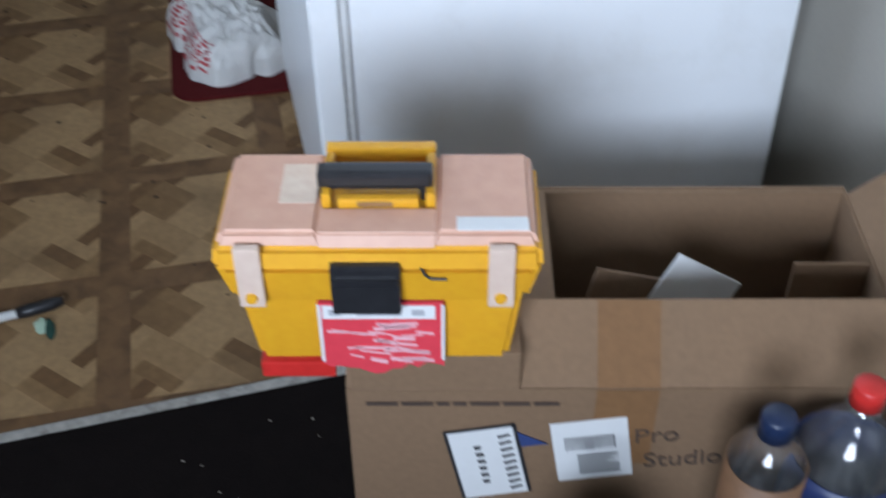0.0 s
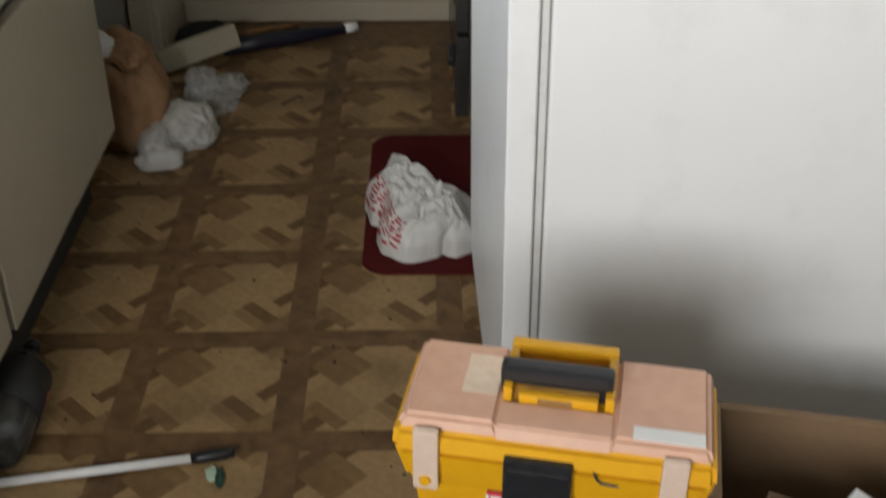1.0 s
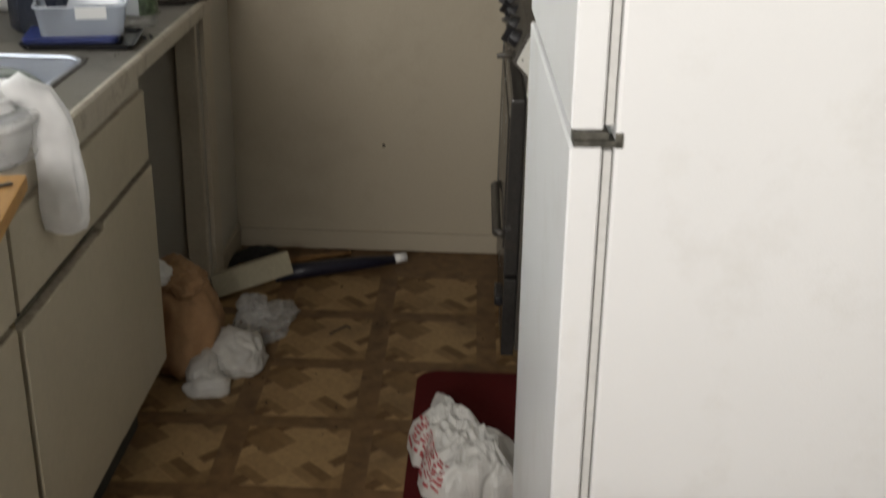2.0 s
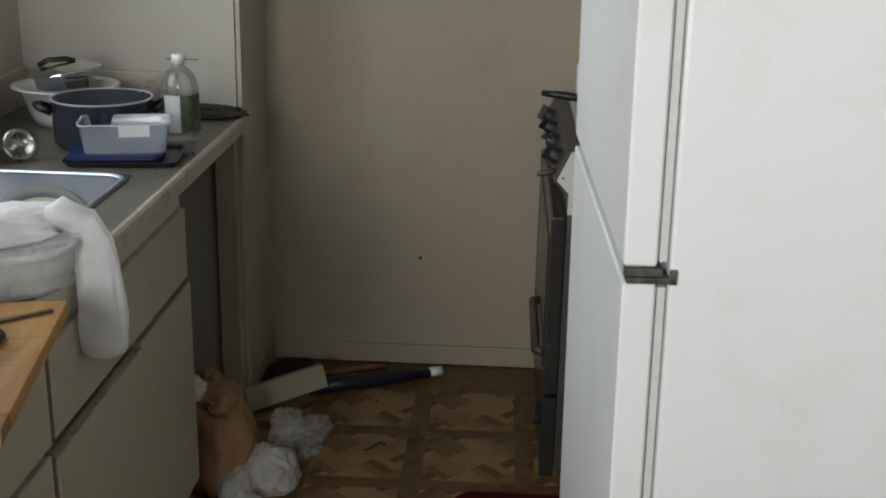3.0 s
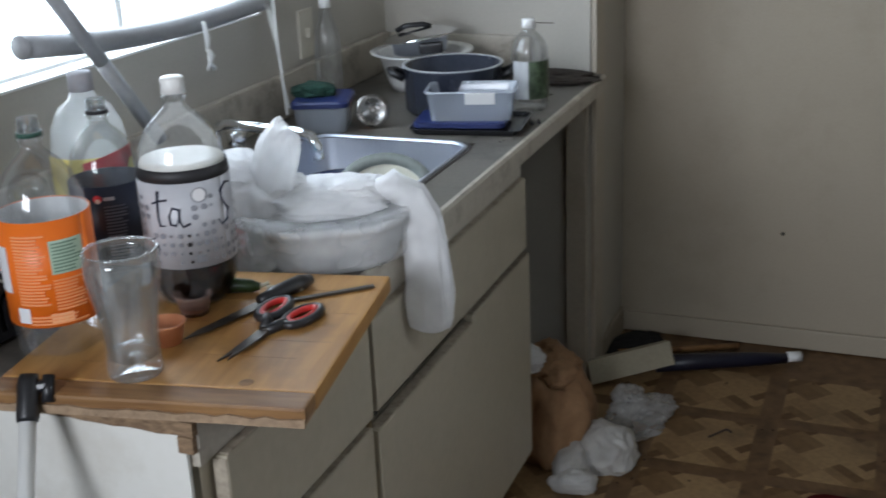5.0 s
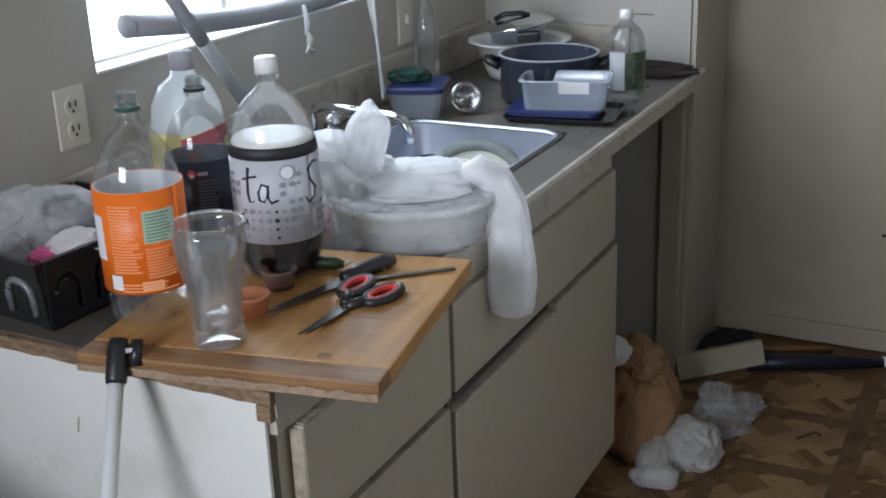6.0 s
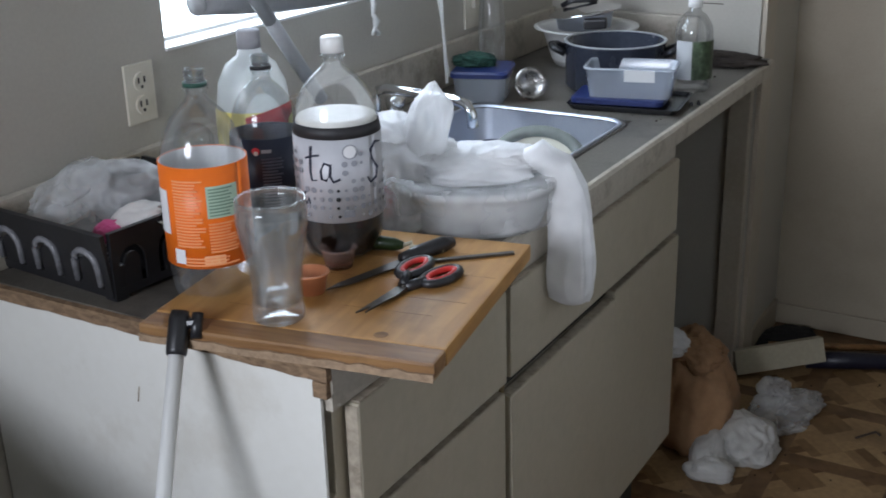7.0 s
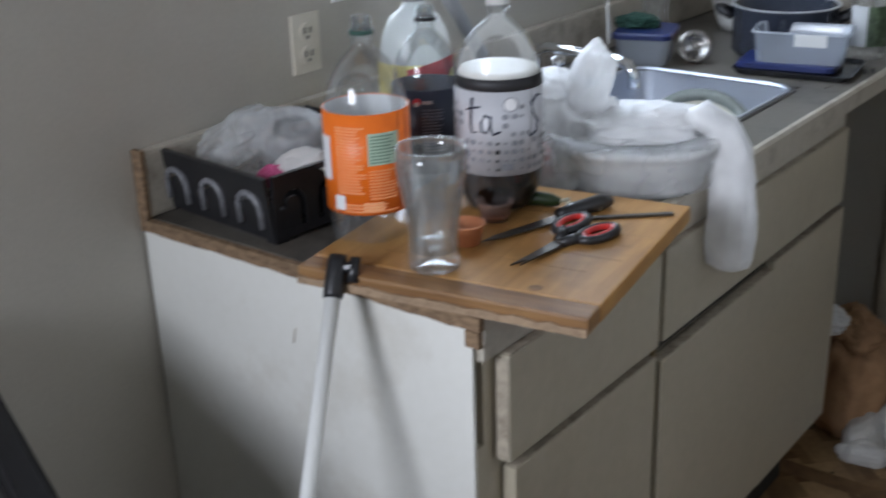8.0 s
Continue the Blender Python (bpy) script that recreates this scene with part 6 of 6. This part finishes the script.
part("worn_patch", box(0.058, 0.092, 0.050, 0.108, 0.1780, 0.1789, 0.0003), mat("pale_worn_plastic", (0.66, 0.52, 0.40), 0.5, var=0.15, scale=25), tx, "pale worn patch of the lid")
hw = part("handle_well", box(0.097, TW - 0.097, 0.046, 0.122, 0.164, 0.171, 0.001), YEL, tx, "yellow handle recess")
for e in ((0.097, TW - 0.097, 0.114, 0.127, 0.192), (0.097, 0.106, 0.048, 0.113, 0.190), (TW - 0.106, TW - 0.097, 0.048, 0.113, 0.190), (0.112, TW - 0.112, 0.046, 0.056, 0.186)):
    part("well_wall", box(e[0], e[1], e[2], e[3], 0.1712, e[4], 0.003), YEL, hw)
bm = box(0.093, TW - 0.099, 0.058, 0.077, 0.187, 0.206, 0.005)
box(0.094, 0.106, 0.060, 0.076, 0.173, 0.198, 0.003, bm)
box(TW - 0.112, TW - 0.100, 0.060, 0.076, 0.173, 0.198, 0.003, bm)
part("handle", bm, BLACKP, tx, "black carrying handle")
part("slot", box(0.130, 0.162, 0.0448, 0.0459, 0.1778, 0.1835, 0.0004), BOARDD, tx)
part("latch", box(0.106, 0.170, -0.009, 0.006, 0.094, 0.152, 0.004), BLACKM, tx, "black front latch")
part("latch_lip", box(0.108, 0.168, -0.0125, -0.0085, 0.132, 0.139, 0.001), BLACKP, tx)
for x in (0.022, TW - 0.050):
    c = part("side_clip", box(x, x + 0.024, -0.0075, 0.002, 0.102, 0.172, 0.003), LIDW, tx, "cloudy plastic clip")
    part("clip_peg", lathe([(0, 0), (0.006, 0), (0.005, 0.003), (0, 0.003)], 12, None, pose(x + 0.012, -0.0075, 0.114, 90)), YEL, c)
q = random.Random(17)
edge_ = [(0.208 - 0.118 * k / 14, 0.008 + q.uniform(-0.007, 0.004) - 0.006 * (4 < k < 11)) for k in range(15)]
ws = part("warning_label", prism([(0.090, 0.092), (0.208, 0.092)] + edge_, 0.0090, 0.0130, None, m_xz), REDLAB, tx, "torn red and white warning label")
part("label_print", box(0.094, 0.200, 0.0080, 0.0089, 0.072, 0.089), PAPER, ws, "white upper strip of the label")
part("label_print", box(0.0895, 0.0925, 0.0080, 0.0089, 0.014, 0.090), PAPER, ws, "white border")
part("label_print", box(0.2055, 0.2085, 0.0080, 0.0089, 0.016, 0.090), PAPER, ws, "white border")
bm = bmesh.new()
for i in range(34):
    x0, z0, ln = 0.096 + q.uniform(0, 0.085), q.uniform(0.014, 0.066), q.uniform(0.010, 0.036)
    if x0 + ln > 0.203:
        continue
    merge(box(0, ln, 0.0080, 0.0089, 0, q.uniform(0.0012, 0.0050)), bm, pose(x0, 0, z0, 0, q.uniform(-6, 20), 0))
part("label_print", bm, mat("scuffed_pink_print", (0.72, 0.40, 0.43), 0.6), ws, "scuffed pale print")
bm = bmesh.new()
for x0, x1 in ((0.100, 0.112), (0.126, 0.168), (0.178, 0.190)):
    box(x0, x1, 0.0072, 0.0080, 0.077, 0.084, bm=bm)
part("label_print", bm, GREYINK, ws, "faded bars of print")
part("sticker", box(TW - 0.078, TW - 0.014, 0.012, 0.030, 0.1781, 0.1791), PAPER, tx, "pale sticker on the lid")
bm = tube([(0.188, -0.0022, 0.146), (0.192, -0.0030, 0.138), (0.196, -0.0030, 0.134), (0.211, -0.0030, 0.133)], 0.0014, 5)
part("pen_mark", bm, INK, tx, "black pen mark")
part("base_tray", box(0.026, 0.10, 0.020, TD - 0.010, -0.022, -0.0005, 0.003), REDP, tx, "red tray under the base")
part("card_pad", box(0.112, 0.285, 0.032, TD - 0.004, -0.058, -0.0008, 0.002), CARD, tx, "brown card pad under the base")

# bottles in front of the box
bx = thing("low_crate", (0.135, 0.595, 0.003), -4, "dark plastic crate holding empty bottles", "crate")
part("crate_body", shell(0.46, 0.20, 0.02, ((0.9, 0.0), (1.0, 0.25), (0.97, 0.25), (0.88, 0.01)), m=pose(0.23, 0.10, 0)), BLACKP, bx)
part("crate_floor", box(0.03, 0.43, 0.02, 0.18, 0.225, 0.235), BLACKP, bx)
ZC = 0.2385
r1 = two_litre((0.486, 0.725, ZC), 20, "clear cola bottle with a red cap and navy label", h=0.345, cap=REDP)
lb = part("label_band", lathe([(0.0572, 0.115), (0.0584, 0.115), (0.0584, 0.218), (0.0572, 0.232), (0.0545, 0.246), (0.0530, 0.246), (0.0560, 0.232), (0.0572, 0.218), (0.0572, 0.115)], 44), mat("bright_navy_label", (0.018, 0.03, 0.10), 0.45, var=0.1), r1, "navy label", True)
stroke([(-150, 0.16), (-130, 0.175), (-110, 0.19), (-95, 0.20)], 0.0588, 0.0026, lb)
part("label_panel", patch(0.0588, -150, -112, 0.12, 0.155, proud=0.0008), LABW, lb, "white printed panel")
r2 = thing("juice_bottle", (0.3986, 0.7215, ZC), 0, "clear wide bottle with a brown label and dark blue cap", "bottle")
part("bottle_body", lathe([(0, 0.004), (0.032, 0), (0.037, 0.006), (0.037, 0.262), (0.035, 0.274), (0.024, 0.290), (0.0155, 0.298), (0.0145, 0.306)], 36), PET, r2, "clear plastic body", True)
part("cap", lathe([(0, 0.328), (0.0150, 0.328), (0.0166, 0.324), (0.0170, 0.302), (0, 0.302)], 24, None, None, lambda a, z: 1 + 0.02 * math.cos(22 * a)), mat("dark_blue_cap", (0.012, 0.022, 0.06), 0.4), r2, "dark blue cap", True)
wrapper = part("label_band", patch(0.0374, 0, 360, 0.09, 0.262, k=40), mat("amber_label", (0.17, 0.088, 0.042), 0.6, var=0.15, scale=20), r2, "brown label", True)
part("label_panel", patch(0.0388, -118, -72, 0.226, 0.240, proud=0.0008), LABW, wrapper, "white strip on the label")
part("label_panel", patch(0.0388, -122, -76, 0.176, 0.190, proud=0.0008), LABW, wrapper, "white strip on the label")
for i in range(6):
    part("print_bar", patch(0.0588, -150 + 9 * i, -146 + 9 * i, 0.17, 0.205, proud=0.0009), LABW, lb)
r3 = two_litre((0.225, 0.700, ZC), 0, "clear soda bottle with a navy label and dark cap", h=0.235, r=0.05, cap=NAVYL)
lb = part("label_band", patch(0.0512, 0, 360, 0.05, 0.16, k=40), NAVYL, r3, "navy label", True)
part("label_panel", patch(0.0526, -125, -75, 0.13, 0.15, proud=0.0008), REDLAB, lb, "red wave of a logo")
part("label_panel", patch(0.0526, -122, -78, 0.124, 0.13, proud=0.0008), LABW, lb, "white wave of a logo")

# black case beside the left wall
cs = thing("black_case", (0, 0, 0), label="flat black case standing on the carpet beside the wall", category="case")
own = bmesh.new()
n_ = Vector((-0.27, -0.96, 0)) * 0.05
ring = [Vector(p) for p in ((-1.40, 0.958, 0.004), (-1.03, 0.852, 0.004), (-1.03, 0.852, 0.774), (-1.40, 0.958, 0.878))]
lo_, hi_ = [own.verts.new(p) for p in ring], [own.verts.new(p + n_) for p in ring]
own.faces.new(lo_[::-1]); own.faces.new(hi_)
for i in range(4):
    own.faces.new((lo_[i], lo_[(i + 1) % 4], hi_[(i + 1) % 4], hi_[i]))
bmesh.ops.recalc_face_normals(own, faces=own.faces[:])
bmesh.ops.bevel(own, geom=own.edges[:], offset=0.010, segments=3, affect="EDGES")
part("case_body", own, BLACKP, cs)

# dirt and crumbs
def specks(name, count, area, size, material, label, seed):
    """Loose crumbs strewn over a stretch of floor."""
    q = random.Random(seed)
    bm = bmesh.new()
    for _ in range(count):
        x, y, s = q.uniform(area[0], area[1]), q.uniform(area[2], area[3]), q.uniform(*size)
        poly = [(s * q.uniform(0.5, 1.2) * math.cos(t), s * q.uniform(0.4, 1.0) * math.sin(t)) for t in (0.3, 1.5, 2.8, 4.0, 5.3)]
        prism(poly, 0, s * 0.5, bm, pose(x, y, area[4], 0, 0, q.uniform(0, 360)))
    ob_ = solid(name, bm, material, label, "crumbs", "stuff")
    return ob_


CRUMB = mat("dark_crumbs", (0.035, 0.022, 0.014), 0.9, var=0.4)
specks("floor_crumbs", 70, (-0.76, 0.0, 1.45, 3.6, 0.0012), (0.0015, 0.005), CRUMB, "dark crumbs and dirt strewn over the vinyl floor", 61)
specks("carpet_lint", 40, (-0.75, 0.0, 0.85, 1.3, 0.0035), (0.001, 0.0028), mat("pale_lint", (0.40, 0.36, 0.30), 0.9), "pale crumbs of lint on the dark carpet", 62)
specks("worktop_crumbs", 45, (-1.05, -0.81, 2.54, 3.2, CT + 0.0006), (0.0012, 0.004), CRUMB, "dark crumbs on the worktop beyond the sink", 63)

# ---- printed parquet squares of the vinyl, laid last ----
PITCH, SIDE = 0.3048, 0.250
me = bpy.data.meshes.new("floor_tile")
bm = prism([(-SIDE / 2, -SIDE / 2), (SIDE / 2, -SIDE / 2), (SIDE / 2, SIDE / 2), (-SIDE / 2, SIDE / 2)], 0.0002, 0.0010)
bmesh.ops.recalc_face_normals(bm, faces=bm.faces)
bm.to_mesh(me)
bm.free()
me.materials.append(TILE)
for i in range(-4, 4):
    for j in range(-3, 5):
        x, y = -0.308 + (i + 0.5) * PITCH, 2.271 + (j + 0.5) * PITCH
        if x - SIDE / 2 < WX or x + SIDE / 2 > RX or y - SIDE / 2 < FLOOR_Y or y + SIDE / 2 > BY:
            continue
        t = new("tile", me)
        t.parent = FLOOR
        t.location = (x, y, 0)
